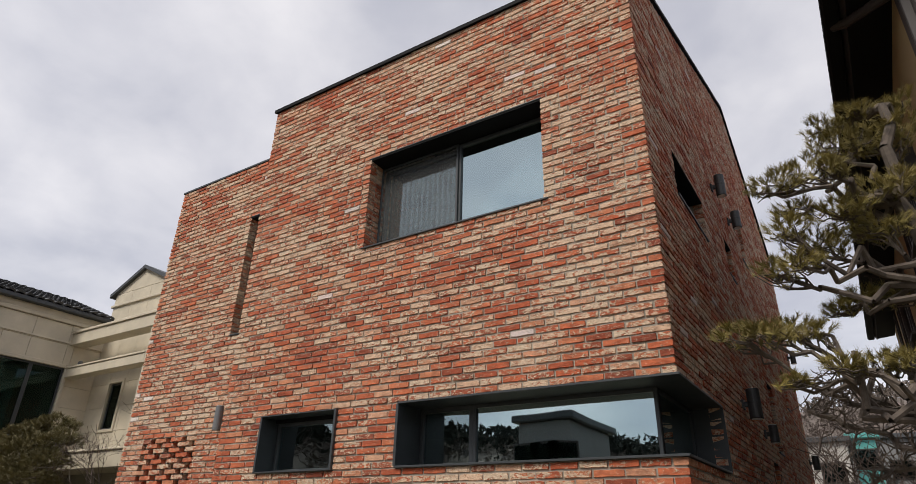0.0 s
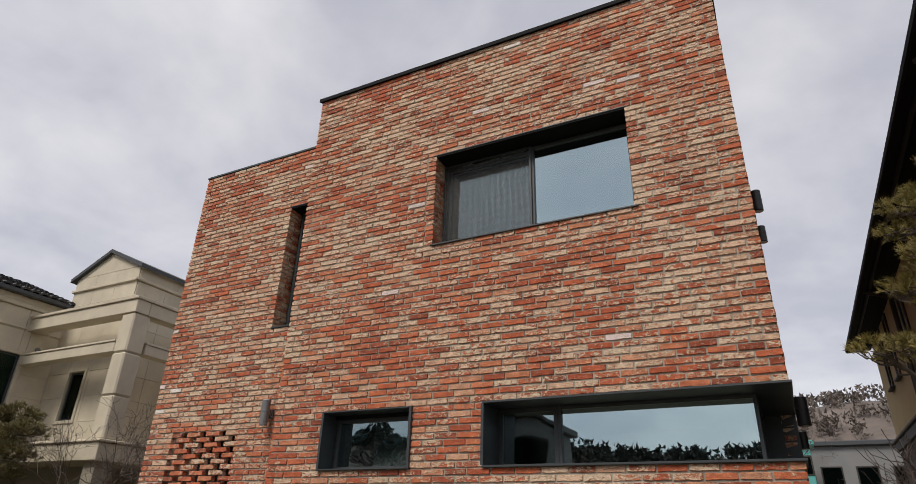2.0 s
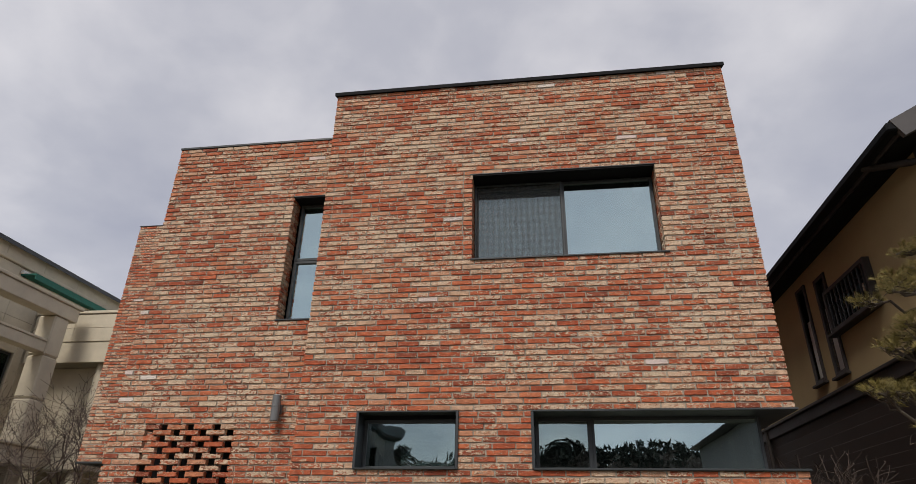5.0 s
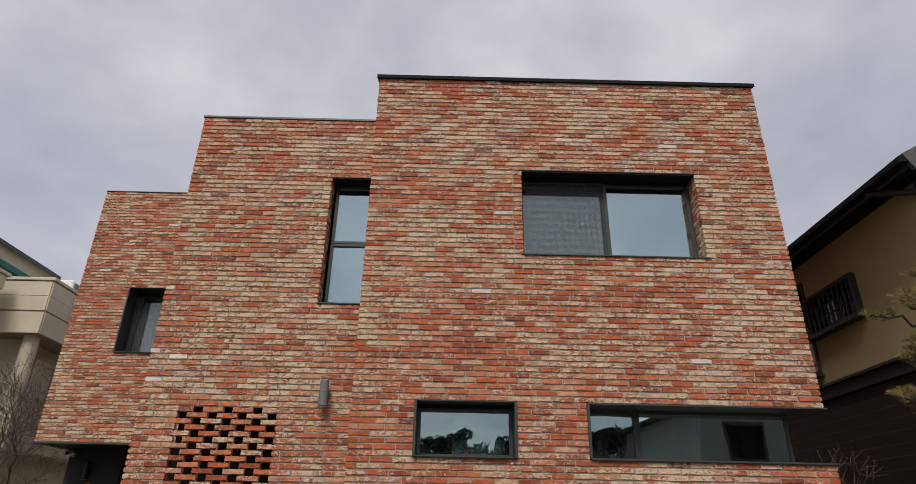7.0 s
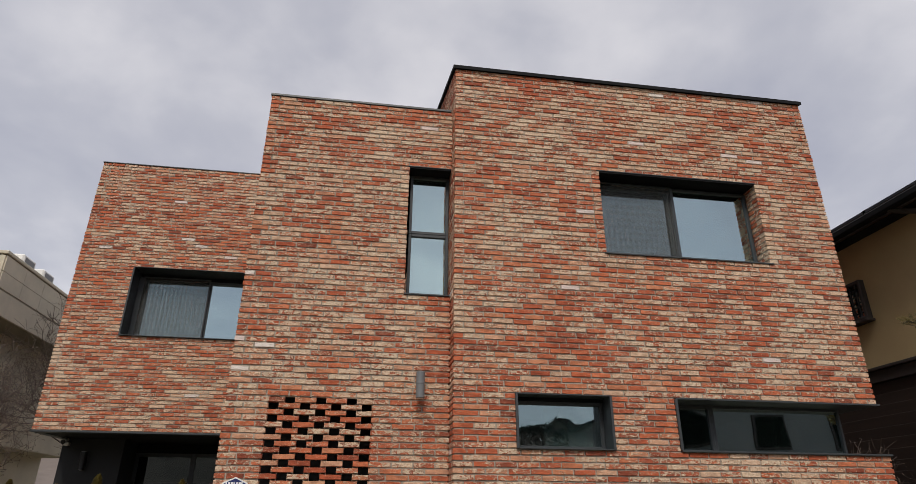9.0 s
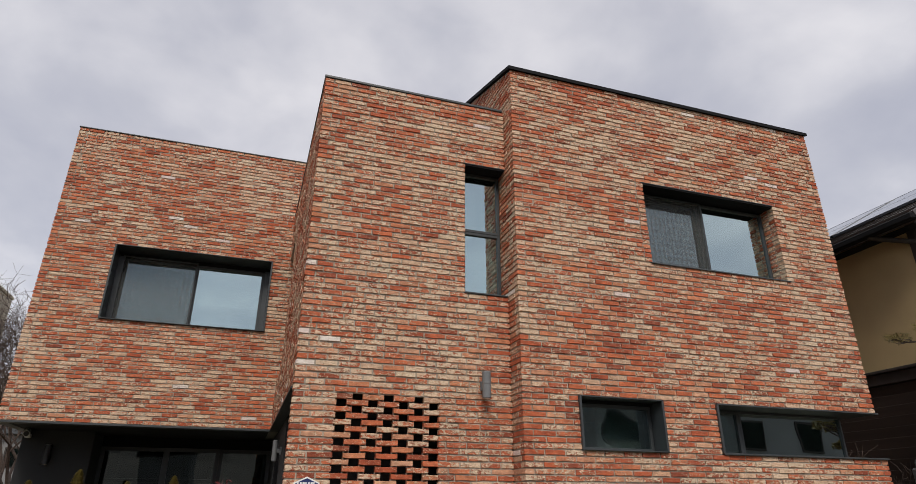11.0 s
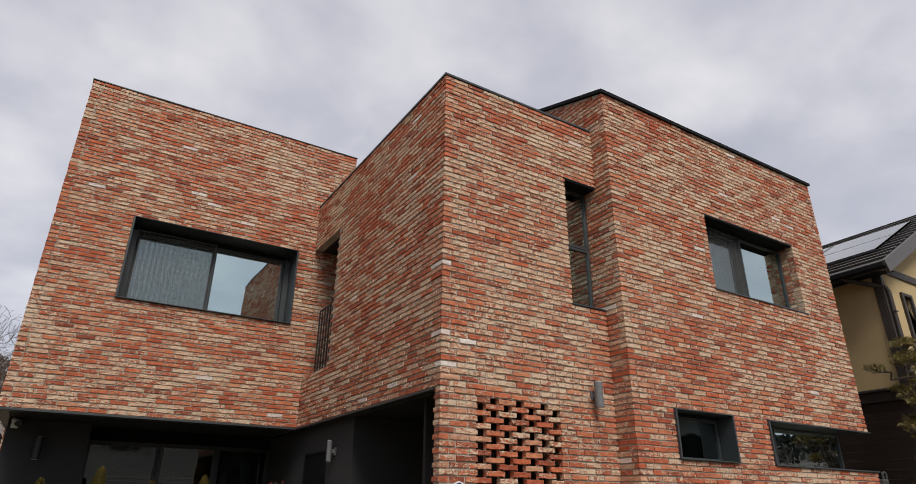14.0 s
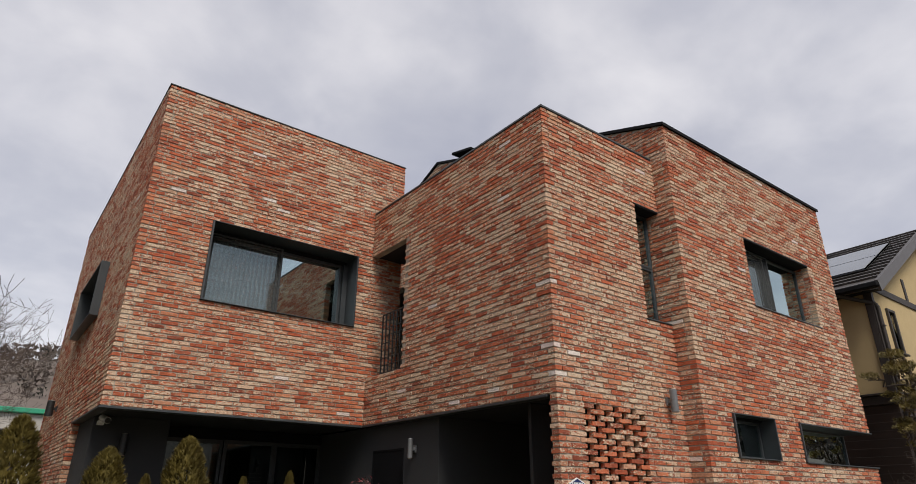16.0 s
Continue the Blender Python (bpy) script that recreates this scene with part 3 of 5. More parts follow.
sash(w, front, 2.50, 3.07, za, zb, 0.32, WAVYGLASS, 0.04)
sash(w, front, 3.07, 4.70, za, zb, 0.32, GLASS, 0.03)
corner_side = Plane(XF + 4.70, YF + 0.32, (0, 1), (1, 0))
sash(w, corner_side, 0.03, 1.06, za, zb, 0.0, GLASS, 0.03)
sash(w, Plane(XF + 4.70, YF + 0.32, (0, 1), (1, 0)), 0.62, 1.06, za, zb, 0.055, GLASS, 0.03)
box("partition", XF + 0.25, XF + 4.4, YF + 2.9, YF + 3.0, 0.2, 2.94, PLASTER, house)

# the window of the wing in its deep metal box
w = thing("window", "wide two-part window in a deep dark metal box", "")
w.parent = house
metal_reveal(w, wing, 0.96, 3.385, kz(25), kz(45), 0.42, proud=0.035)
z0, z1 = kz(25) + 0.012, kz(45) - 0.012
part("head_box", add_box(bmesh.new(), 0.972, 3.373, 0.36, 0.44, z1 - 0.07, z1, 0.002, wing.m), BLACK, w)
part("jamb_post", add_box(bmesh.new(), 0.972, 1.06, 0.30, 0.44, z0, z1 - 0.07, 0.002, wing.m), METAL, w)
part("jamb_post", add_box(bmesh.new(), 3.29, 3.373, 0.30, 0.44, z0, z1 - 0.07, 0.002, wing.m), METAL, w)
sash(w, wing, 2.17, 3.29, z0, z1 - 0.07, 0.36, GLASS)
sash(w, wing, 1.06, 2.20, z0, z1 - 0.07, 0.385, GLASS)
screen(w, wing, 1.04, 2.19, z0, z1 - 0.05, 0.31)
part("roller_blind", add_box(bmesh.new(), 2.20, 3.27, 0.50, 0.504, z0 + 0.52, z1 - 0.02, 0, wing.m), BLIND, w)
part("bottom_rail", add_box(bmesh.new(), 2.20, 3.27, 0.494, 0.510, z0 + 0.495, z0 + 0.52, 0.003, wing.m), WHITE, w)
part("roller_blind", add_box(bmesh.new(), 1.07, 2.17, 0.52, 0.524, z0 + 0.03, z1 - 0.02, 0, wing.m), BLIND, w)

# the projecting window box on the wing's side
w = thing("window", "window in a projecting dark metal box", "")
w.parent = house
metal_reveal(w, wing_side, 3.1, 5.3, kz(27), kz(42), 0.3, proud=0.13)
sash(w, wing_side, 3.112, 5.288, kz(27) + 0.012, kz(42) - 0.012, 0.2, GLASS)

# narrow windows in the long side
for a, b, c, d in ((0.96, 2.2, 31, 39), (3.42, 3.85, 32, 40), (5.0, 5.45, 45, 58), (5.0, 5.45, 0, 15), (4.2, 4.6, -10, -3), (7.2, 7.6, 15, 26)):
    w = part("window", add_box(bmesh.new(), a, b, 0.0, 0.19, kz(d) - 0.012, kz(d) + 0.004, 0.002, side.m), BLACK, house, "narrow dark window set deep in brick")
    part("sill", add_box(bmesh.new(), a, b, -0.015, 0.19, kz(c) - 0.004, kz(c) + 0.014, 0.002, side.m), METAL, w)
    sash(w, side, a, b, kz(c) + 0.014, kz(d) - 0.012, 0.17, GLASS, 0.04)

# black edges and soffits of the overhangs, porch and recess
box("edge_strip", XW - 0.015, X0 - 0.016, YW - 0.015, YW + 0.12, kz(0) - 0.03, kz(0) - 0.001, METAL, house)
box("edge_strip", XW - 0.015, XW + 0.12, YW + 0.121, 11.34, kz(0) - 0.03, kz(0) - 0.001, METAL, house)
box("edge_strip", X0 - 0.015, X0 + 0.12, YM + 0.14, YW - 0.016, kz(0) - 0.03, kz(0) - 0.001, METAL, house)
box("soffit", XW + 0.121, X0 - 0.016, YW + 0.121, 11.34, kz(0) - 0.02, kz(0) + 0.02, SOFFIT, house)
box("soffit", X0 + 0.121, XF - 0.01, YM + 0.13, YW + 0.1, kz(0) - 0.022, kz(0) + 0.02, SOFFIT, house)
pw = box("porch_wall", -8.14, XF - 0.01, 7.15, 11.3, 0, kz(0) - 0.024, RENDER, house, "dark grey rendered porch wall")
grey = box("recess_wall", -11.84, -10.86, 10.02, 11.6, 0, kz(0) - 0.022, RENDER, house, "dark grey rendered wall under the wing")
w = thing("sliding_door", "dark glazed sliding doors under the overhang", "")
w.parent = house
under = Plane(-10.86, 10.65, (1, 0), (0, -1))
part("frame", add_box(bmesh.new(), 0, 2.72, 0.06, 0.2, 2.62, 2.785, 0.003, under.m), BLACK, w)
sash(w, under, 0.0, 1.02, 0.05, 2.62, 0.06, DARKGLASS, 0.06)
sash(w, under, 1.0, 1.86, 0.05, 2.62, 0.0, DARKGLASS, 0.06)
sash(w, under, 1.86, 2.72, 0.05, 2.62, 0.06, DARKGLASS, 0.06)
for i in range(16):
    part("blind_slat", add_box(bmesh.new(), 0.1, 1.8, 0.30, 0.335, 1.2 + i * 0.062, 1.212 + i * 0.062, 0, under.m), PLASTER, w)
box("room_wall", -10.86, -8.15, 12.6, 12.7, 0, 2.78, RENDER, house)
box("room_wall", -8.22, -8.145, 11.302, 12.598, 0, 2.78, RENDER, house)
box("room_wall", -10.92, -10.865, 11.602, 12.598, 0, 2.78, RENDER, house)
# added black sheet: makes the lattice holes dark in place of the porch's shade
box("lattice_shade_sheet", X0 + 0.2, X0 + 1.75, 5.45, 5.5, 0, kz(0) - 0.024, SOFFIT, house, "added black sheet standing in for porch shade behind the brick lattice")
# the porch's niche window
w = thing("window", "narrow dark window in the rendered wall", "")
w.parent = house
niche = Plane(-8.14, 8.86, (0, -1), (-1, 0))
for a, b, c, d in ((0, 0.03, 0.9, 2.43), (0.83, 0.86, 0.9, 2.43), (0.03, 0.83, 2.40, 2.43)):
    part("frame", add_box(bmesh.new(), a, b, -0.012, 0.05, c, d, 0.002, niche.m), BLACK, w)
part("pane", add_box(bmesh.new(), 0.03, 0.83, -0.004, -0.002, 0.9, 2.40, 0, niche.m), BLACK, w)
# terrace behind the opening
box("terrace_floor", X0 + 0.121, XF - 0.21, 7.7, YW - 0.012, kz(12) - 0.2, kz(12) - 0.004, SOFFIT, house)
box("terrace_ceiling", X0 + 0.121, XF - 0.21, 7.7, YW - 0.012, kz(46) + 0.004, kz(46) + 0.1, SOFFIT, house)
box("terrace_wall", X0 + 1.5, X0 + 1.6, 7.7, YW - 0.012, kz(12), kz(46), RENDER, house)
box("terrace_wall", X0 + 0.121, X0 + 1.5, 7.6, 7.699, kz(12), kz(46), RENDER, house)
rail = thing("terrace_railing", "black metal railing of thin bars in a terrace opening", "railing")
ry = [YW - 0.35 - 0.11 * i for i in range(8)]
part("rail", add_tube(bmesh.new(), (X0 + 0.07, ry[0], kz(12) + 0.98), (X0 + 0.07, ry[-1], kz(12) + 0.98), 0.012), BLACKLAMP, rail)
part("rail", add_tube(bmesh.new(), (X0 + 0.07, ry[0], kz(12) + 0.03), (X0 + 0.07, ry[-1], kz(12) + 0.03), 0.012), BLACKLAMP, rail)
for i in range(1, 8):
    z = kz(12) + 0.03 + 0.95 * i / 8
    part("rail", add_box(bmesh.new(), X0 + 0.064, X0 + 0.076, ry[-1], ry[0], z - 0.005, z + 0.005, 0), BLACKLAMP, rail)
for y in ry:
    part("bar", add_box(bmesh.new(), X0 + 0.06, X0 + 0.08, y - 0.008, y + 0.008, kz(12) - 0.002, kz(12) + 0.98, 0.001), BLACKLAMP, rail)

# ---- lamps and small fittings ----
def wall_lamp(plane, u, z0, z1, r, material, label, arm=0.05):
    """A cylinder lamp, lit up and down, on a short arm."""
    t = thing("wall_lamp", label, "wall lamp", group="wall lamps")
    out_ = arm + r
    zc = (z0 + z1) / 2
    bm = bmesh.new()
    add_tube(bm, plane.at(u, out_, z0), plane.at(u, out_, z1), r, sides=20)
    add_tube(bm, plane.at(u, out_, zc + 0.004), plane.at(u, out_, zc + 0.03), r * 1.03, sides=20)
    bmesh.ops.bevel(bm, geom=[e for e in bm.edges if len(e.link_faces) == 2 and any(len(f.verts) > 8 for f in e.link_faces)], offset=0.003, segments=1, affect="EDGES")
    part("body", bm, material, t)
    part("arm", add_box(bmesh.new(), u - 0.02, u + 0.02, -out_, 0.005, zc - 0.025, zc + 0.025, 0.003, plane.m), material, t)
    part("wall_plate", add_box(bmesh.new(), u - 0.035, u + 0.035, -0.02, 0.012, zc - 0.05, zc + 0.05, 0.003, plane.m), material, t)
    for z, s in ((z0, -1), (z1, 1)):
        part("lens", add_tube(bmesh.new(), plane.at(u, out_, z + 0.001 * s), plane.at(u, out_, z + 0.004 * s), r * 0.8, sides=16), WHITE, t)
    return t


wall_lamp(middle, 1.965, 2.755, 3.03, 0.046, STEEL, "grey cylindrical up-and-down lamp on the brick wall")
wall_lamp(side, 3.1, 5.72, 6.02, 0.06, BLACKLAMP, "black cylindrical lamp high on the brick side wall")
wall_lamp(side, 4.1, 5.70, 5.95, 0.06, BLACKLAMP, "black cylindrical lamp high on the brick side wall")
wall_lamp(side, 2.62, 2.88, 3.18, 0.065, BLACKLAMP, "black cylindrical lamp beside the corner window")
wall_lamp(side, 3.9, 2.80, 3.0, 0.05, BLACKLAMP, "small black lamp low on the brick side wall")
wall_lamp(side, 9.2, 2.95, 3.2, 0.06, BLACKLAMP, "black lamp near the rear of the side wall")
wall_lamp(side, 9.1, 4.9, 5.15, 0.05, BLACKLAMP, "black lamp near the rear of the side wall")
wall_lamp(wing_side, 2.5, 3.15, 3.43, 0.065, BLACKLAMP, "black cylindrical lamp on the wing's brick side")
wall_lamp(Plane(-11.84, 10.02, (1, 0), (0, -1)), 0.40, 2.28, 2.56, 0.05, BLACKLAMP, "black cylindrical lamp on dark grey render", 0.04)
wall_lamp(Plane(-8.14, 7.71, (0, -1), (-1, 0)), 0.0, 2.27, 2.53, 0.034, STEEL, "slim grey lamp on the dark porch wall", 0.05)

cctv = thing("security_camera", "small white security camera under the black overhang", "camera")
part("bracket", add_box(bmesh.new(), -11.80, -11.72, 9.94, 10.021, 2.66, 2.72, 0.006), WHITE, cctv)
part("housing", add_tube(bmesh.new(), (-11.76, 9.92, 2.75), (-11.72, 9.72, 2.70), 0.045, sides=16), WHITE, cctv)
part("lens", add_tube(bmesh.new(), (-11.72, 9.722, 2.70), (-11.715, 9.70, 2.695), 0.036, sides=16), BLACKLAMP, cctv)

NAVY = plain("navy_enamel", (0.02, 0.03, 0.12), 0.35, vary=0.05, bump=0)
plaque = thing("address_plaque", "navy blue enamel house plaque with a white rim", "sign")
pc = (-8.05, 1.86)
for name, r, d, mat in (("rim", 0.135, 0.012, WHITE), ("face", 0.118, 0.016, NAVY)):
    bm = bmesh.new()
    ring = [bm.verts.new((pc[0] + r * math.sin(i * math.pi / 3) * 1.0, YM - 0.006, pc[1] + r * math.cos(i * math.pi / 3) * 0.78)) for i in range(6)]
    f = bm.faces.new(ring)
    ext = bmesh.ops.extrude_face_region(bm, geom=[f])["geom"]
    bmesh.ops.translate(bm, vec=(0, -d, 0), verts=[g for g in ext if isinstance(g, bmesh.types.BMVert)])
    part(name, bm, mat, plaque)
for i in range(7):
    w_ = 0.012 + 0.004 * (i % 3)
    part("letter_bar", add_box(bmesh.new(), pc[0] - 0.085 + i * 0.024, pc[0] - 0.085 + i * 0.024 + w_, YM - 0.024, YM - 0.0215, pc[1] + 0.035, pc[1] + 0.058), WHITE, plaque)
part("letter_bar", add_box(bmesh.new(), pc[0] - 0.06, pc[0] + 0.06, YM - 0.024, YM - 0.0215, pc[1] - 0.045, pc[1] + 0.01), WHITE, plaque)

meter = thing("gas_meter", "grey gas meter with curved pipes on the dark siding", "gas meter")
part("box", add_box(bmesh.new(), 0.62, 0.80, 5.30, 5.56, 1.92, 2.24, 0.025), STEEL, meter)
part("dial", add_box(bmesh.new(), 0.612, 0.622, 5.36, 5.48, 2.08, 2.17, 0.004), BLACKLAMP, meter)
part("bracket", add_box(bmesh.new(), 0.80, 0.858, 5.36, 5.50, 2.0, 2.1, 0.004), STEEL, meter)
for y in (5.34, 5.52):
    bm = bmesh.new()
    pts = [Vector((0.71, y, 2.22)), Vector((0.71, y, 2.31)), Vector((0.73, y, 2.345)), Vector((0.78, y, 2.35)), Vector((0.82, y, 2.32)), Vector((0.83, y, 0.05))]
    for a, c in zip(pts, pts[1:]):
        add_tube(bm, a, c, 0.02, sides=8)
    part("pipe", bm, STEEL, meter)

# ---- the cream stone house ----
STONE = plain("cream_stone", (0.56, 0.50, 0.385), 0.72, vary=0.14, scale=1.1, grain=70, bump=0.12, pieces=0.10)
STONEGAP = plain("stone_joint", (0.30, 0.27, 0.21), 0.9, vary=0.1)
TILE = plain("dark_glazed_roof_tile", (0.035, 0.038, 0.042), 0.45, vary=0.25, scale=4, grain=40, pieces=0.35)
TRIM = plain("dark_roof_edge", (0.05, 0.055, 0.06), 0.55, vary=0.1)
GREEN = plain("green_awning_cloth", (0.02, 0.13, 0.10), 0.8, vary=0.15)
TEAL = glass_material("teal_window_glass", 0.02, (0.30, 0.42, 0.40), (0.28, 0.42, 0.40))
CURTAIN = plain("pale_curtain", (0.42, 0.50, 0.46), 0.9, vary=0.2, scale=5, stretch=(6, 6, 0.3))

stone_house = thing("stone_house", "cream stone-clad house with dark roofs and a pillared balcony", "house")


def cladding(parent, plane, u0, u1, z0, z1, pw, ph, holes=(), thick=0.03):
    """Stone slabs, one by one, on a face, leaving out the openings."""
    rows = max(1, round((z1 - z0) / ph))
    cols = max(1, round((u1 - u0) / pw))
    for r in range(rows):
        for c in range(cols):
            a, b = u0 + (u1 - u0) * c / cols, u0 + (u1 - u0) * (c + 1) / cols
            d, e = z0 + (z1 - z0) * r / rows, z0 + (z1 - z0) * (r + 1) / rows
            spans = [(a, b, d, e)]
            for h in holes:
                cut = []
                for (a2, b2, d2, e2) in spans:
                    if h[0] >= b2 or h[1] <= a2 or h[2] >= e2 or h[3] <= d2:
                        cut.append((a2, b2, d2, e2))
                        continue
                    if h[0] > a2:
                        cut.append((a2, h[0], d2, e2))
                    if h[1] < b2:
                        cut.append((h[1], b2, d2, e2))
                    m0, m1 = max(a2, h[0]), min(b2, h[1])
                    if h[2] > d2:
                        cut.append((m0, m1, d2, h[2]))
                    if h[3] < e2:
                        cut.append((m0, m1, h[3], e2))
                spans = cut
            for a2, b2, d2, e2 in spans:
                if b2 - a2 > 0.04 and e2 - d2 > 0.04:
                    part("stone_slab", add_box(bmesh.new(), a2 + 0.004, b2 - 0.004, -thick, 0.01, d2 + 0.004, e2 - 0.004, 0.004, plane.m), STONE, parent)


def stone_window(parent, plane, u0, u1, z0, z1, split=0):
    w = thing("window", "dark-framed window with teal glass in a moulded stone surround", "")
    w.parent = parent
    for a, b, c, d in ((u0 - 0.12, u0, z0 - 0.1, z1 + 0.12), (u1, u1 + 0.12, z0 - 0.1, z1 + 0.12), (u0, u1, z1, z1 + 0.12), (u0, u1, z0 - 0.1, z0)):
        part("surround", add_box(bmesh.new(), a, b, -0.07, 0.02, c, d, 0.012, plane.m), STONE, w)
    n = split + 1
    for i in range(n):
        a, b = u0 + (u1 - u0) * i / n, u0 + (u1 - u0) * (i + 1) / n
        sash(w, plane, a, b, z0, z1, 0.04 + 0.0 * i, TEAL, 0.06)
    part("curtain", add_box(bmesh.new(), u0 + (0.1 if split else 0.02), u0 + (u1 - u0) * (0.42 if split else 0.5), 0.3, 0.33, z0, z1, 0, plane.m), CURTAIN, w)

    return w


def holed_box(name, parent, plane, u0, u1, z0, z1, holes, material, thick=0.25):
    us = sorted({u0, u1, *(h[0] for h in holes), *(h[1] for h in holes)})
    zs = sorted({z0, z1, *(h[2] for h in holes), *(h[3] for h in holes)})
    bm = bmesh.new()
    for a, b in zip(us, us[1:]):
        for c, d in zip(zs, zs[1:]):
            if not any(h[0] <= (a + b) / 2 <= h[1] and h[2] <= (c + d) / 2 <= h[3] for h in holes):
                add_box(bm, a, b, 0, thick, c, d, 0, plane.m)
    bmesh.ops.remove_doubles(bm, verts=bm.verts, dist=0.0005)
    return part(name, bm, material, parent)


# the long wall that faces the brick house
lw = Plane(-22.4, 2.0, (0, 1), (1, 0))
win = (6.2, 8.24, 3.9, 6.5)
wall = holed_box("wall", stone_house, lw, 0, 9.3, 0, 8.3, [win], STONEGAP)
cladding(wall, lw, 4.6, 9.28, 3.2, 7.95, 1.15, 0.72, [(win[0] - 0.1, win[1] + 0.1, win[2] - 0.1, win[3] + 0.1)])
stone_window(stone_house, lw, *win, split=1)
part("cornice", add_box(bmesh.new(), 0, 9.3, -0.07, 0, 7.30, 7.36, 0.01, lw.m), STONE, stone_house)
part("cornice", add_box(bmesh.new(), 0, 9.3, -0.11, 0, 7.96, 8.10, 0.02, lw.m), STONE, stone_house)
part("cornice", add_box(bmesh.new(), 0, 9.3, -0.07, 0, 8.10, 8.30, 0.01, lw.m), STONE, stone_house)
part("gutter", add_box(bmesh.new(), 0, 9.3, -0.30, 0.05, 8.30, 8.44, 0.02, lw.m), TRIM, stone_house)


def tiled_slope(parent, eave, along, up, length, run, rise, pitch_u=0.30, rows=14, name="roof"):
    """A slab of pantiles: eave is the lower corner, along the eave's direction, up the level direction of the slope."""
    eave, along, up = Vector(eave), Vector(along), Vector(up)
    step = (up * run + Vector((0, 0, rise))) / rows
    nrm = along.cross(step).normalized()
    if nrm.z < 0:
        nrm = -nrm
    verts, faces = [], []
    cols = int(length / pitch_u)
    for r in range(rows):
        for c in range(cols):
            o = eave + along * (c * pitch_u) + step * r
            b = len(verts)
            prof = [(0, 0.0), (0.25, 0.045), (0.5, 0.06), (0.75, 0.045), (1.0, 0.0)]
            for s, lift_ in ((0, 0.045), (1.02, 0.0)):
                for q, h in prof:
                    verts.append(o + along * (q * pitch_u) + step * s + nrm * (h + lift_))
            for q, h in prof:
                verts.append(o + along * (q * pitch_u) + nrm * (h - 0.02))
            for i in range(4):
                faces.append((b + i, b + i + 1, b + 6 + i, b + 5 + i))
                faces.append((b + 10 + i, b + 11 + i, b + i + 1, b + i))
    ob = link_mesh(name, verts, faces, TILE, parent)
    ob["kind"] = "stuff"
    deck = []
    for o in (eave, eave + along * length, eave + along * length + step * rows, eave + step * rows):
        deck.append(o - nrm * 0.012)
    deck += [p - nrm * 0.12 for p in deck]
    link_mesh("roof_deck", deck, [(0, 1, 2, 3), (7, 6, 5, 4), (0, 4, 5, 1), (1, 5, 6, 2), (2, 6, 7, 3), (3, 7, 4, 0)], TRIM, parent)


tiled_slope(stone_house, (-22.12, 2.0, 8.45), (0, 1, 0), (-1, 0, 0), 9.3, 3.6, 1.35, rows=10)
part("flashing", add_box(bmesh.new(), -0.3, 0.3, -0.02, 0.02, -0.01, 0.03, 0, pose(-23.1, 7.6, 9.05, 0, 23, 0)), STEEL, stone_house)

part("inner_wall", add_box(bmesh.new(), 0, 9.3, 1.6, 1.7, 0, 8.3, 0, lw.m), STONEGAP, stone_house)
part("inner_wall", add_box(bmesh.new(), -22.1, -19.4, 12.9, 13.0, 0, 9.4, 0), STONEGAP, stone_house)
part("inner_wall", add_box(bmesh.new(), -21.0, -20.9, 13.1, 18.7, 0, 9.4, 0), STONEGAP, stone_house)
part("ceiling_slab", add_box(bmesh.new(), -24.1, -22.65, 2.0, 11.29, 7.2, 7.3, 0), STONEGAP, stone_house)
# the gabled block and its pillared balcony
gf = Plane(-22.4, 11.3, (1, 0), (0, -1))
wn2 = (1.20, 1.95, 4.55, 6.05)
wall = holed_box("wall", stone_house, gf, 0, 3.3, 0, 9.45, [wn2], STONEGAP)
cladding(wall, gf, 0.03, 3.3, 3.7, 8.4, 1.05, 0.75, [(wn2[0] - 0.1, wn2[1] + 0.1, wn2[2] - 0.1, wn2[3] + 0.1)])
cladding(wall, gf, 0.03, 3.3, 8.42, 9.44, 1.1, 0.5)
stone_window(stone_house, gf, *wn2)
link_mesh("gable", [(-22.4, 11.27, 9.45), (-19.1, 11.27, 9.45), (-20.75, 11.27, 10.22), (-22.4, 11.5, 9.45), (-19.1, 11.5, 9.45), (-20.75, 11.5, 10.22)],
          [(0, 1, 2), (5, 4, 3), (0, 3, 4, 1), (1, 4, 5, 2), (2, 5, 3, 0)], STONE, stone_house)
part("cornice", add_box(bmesh.new(), -0.04, 3.42, -0.10, 0.02, 8.92, 9.02, 0.02, gf.m), STONE, stone_house)
part("cornice", add_box(bmesh.new(), -0.04, 3.42, -0.06, 0.02, 8.36, 8.42, 0.02, gf.m), STONE, stone_house)
gs = Plane(-19.1, 11.3, (0, 1), (1, 0))
w3, w4 = (2.22, 2.86, 4.70, 6.42), (5.2, 5.7, 4.70, 6.42)
wall = holed_box("wall", stone_house, gs, 0, 7.5, 0, 9.45, [w3, w4], STONEGAP)
cladding(wall, gs, 0.0, 7.5, 3.7, 8.9, 1.1, 0.75, [tuple(v + s * 0.1 for v, s in zip(h, (-1, 1, -1, 1))) for h in (w3, w4)])
cladding(wall, gs, 0.0, 7.5, 8.98, 9.44, 1.4, 0.5)
stone_window(stone_house, gs, *w3)
stone_window(stone_house, gs, *w4)
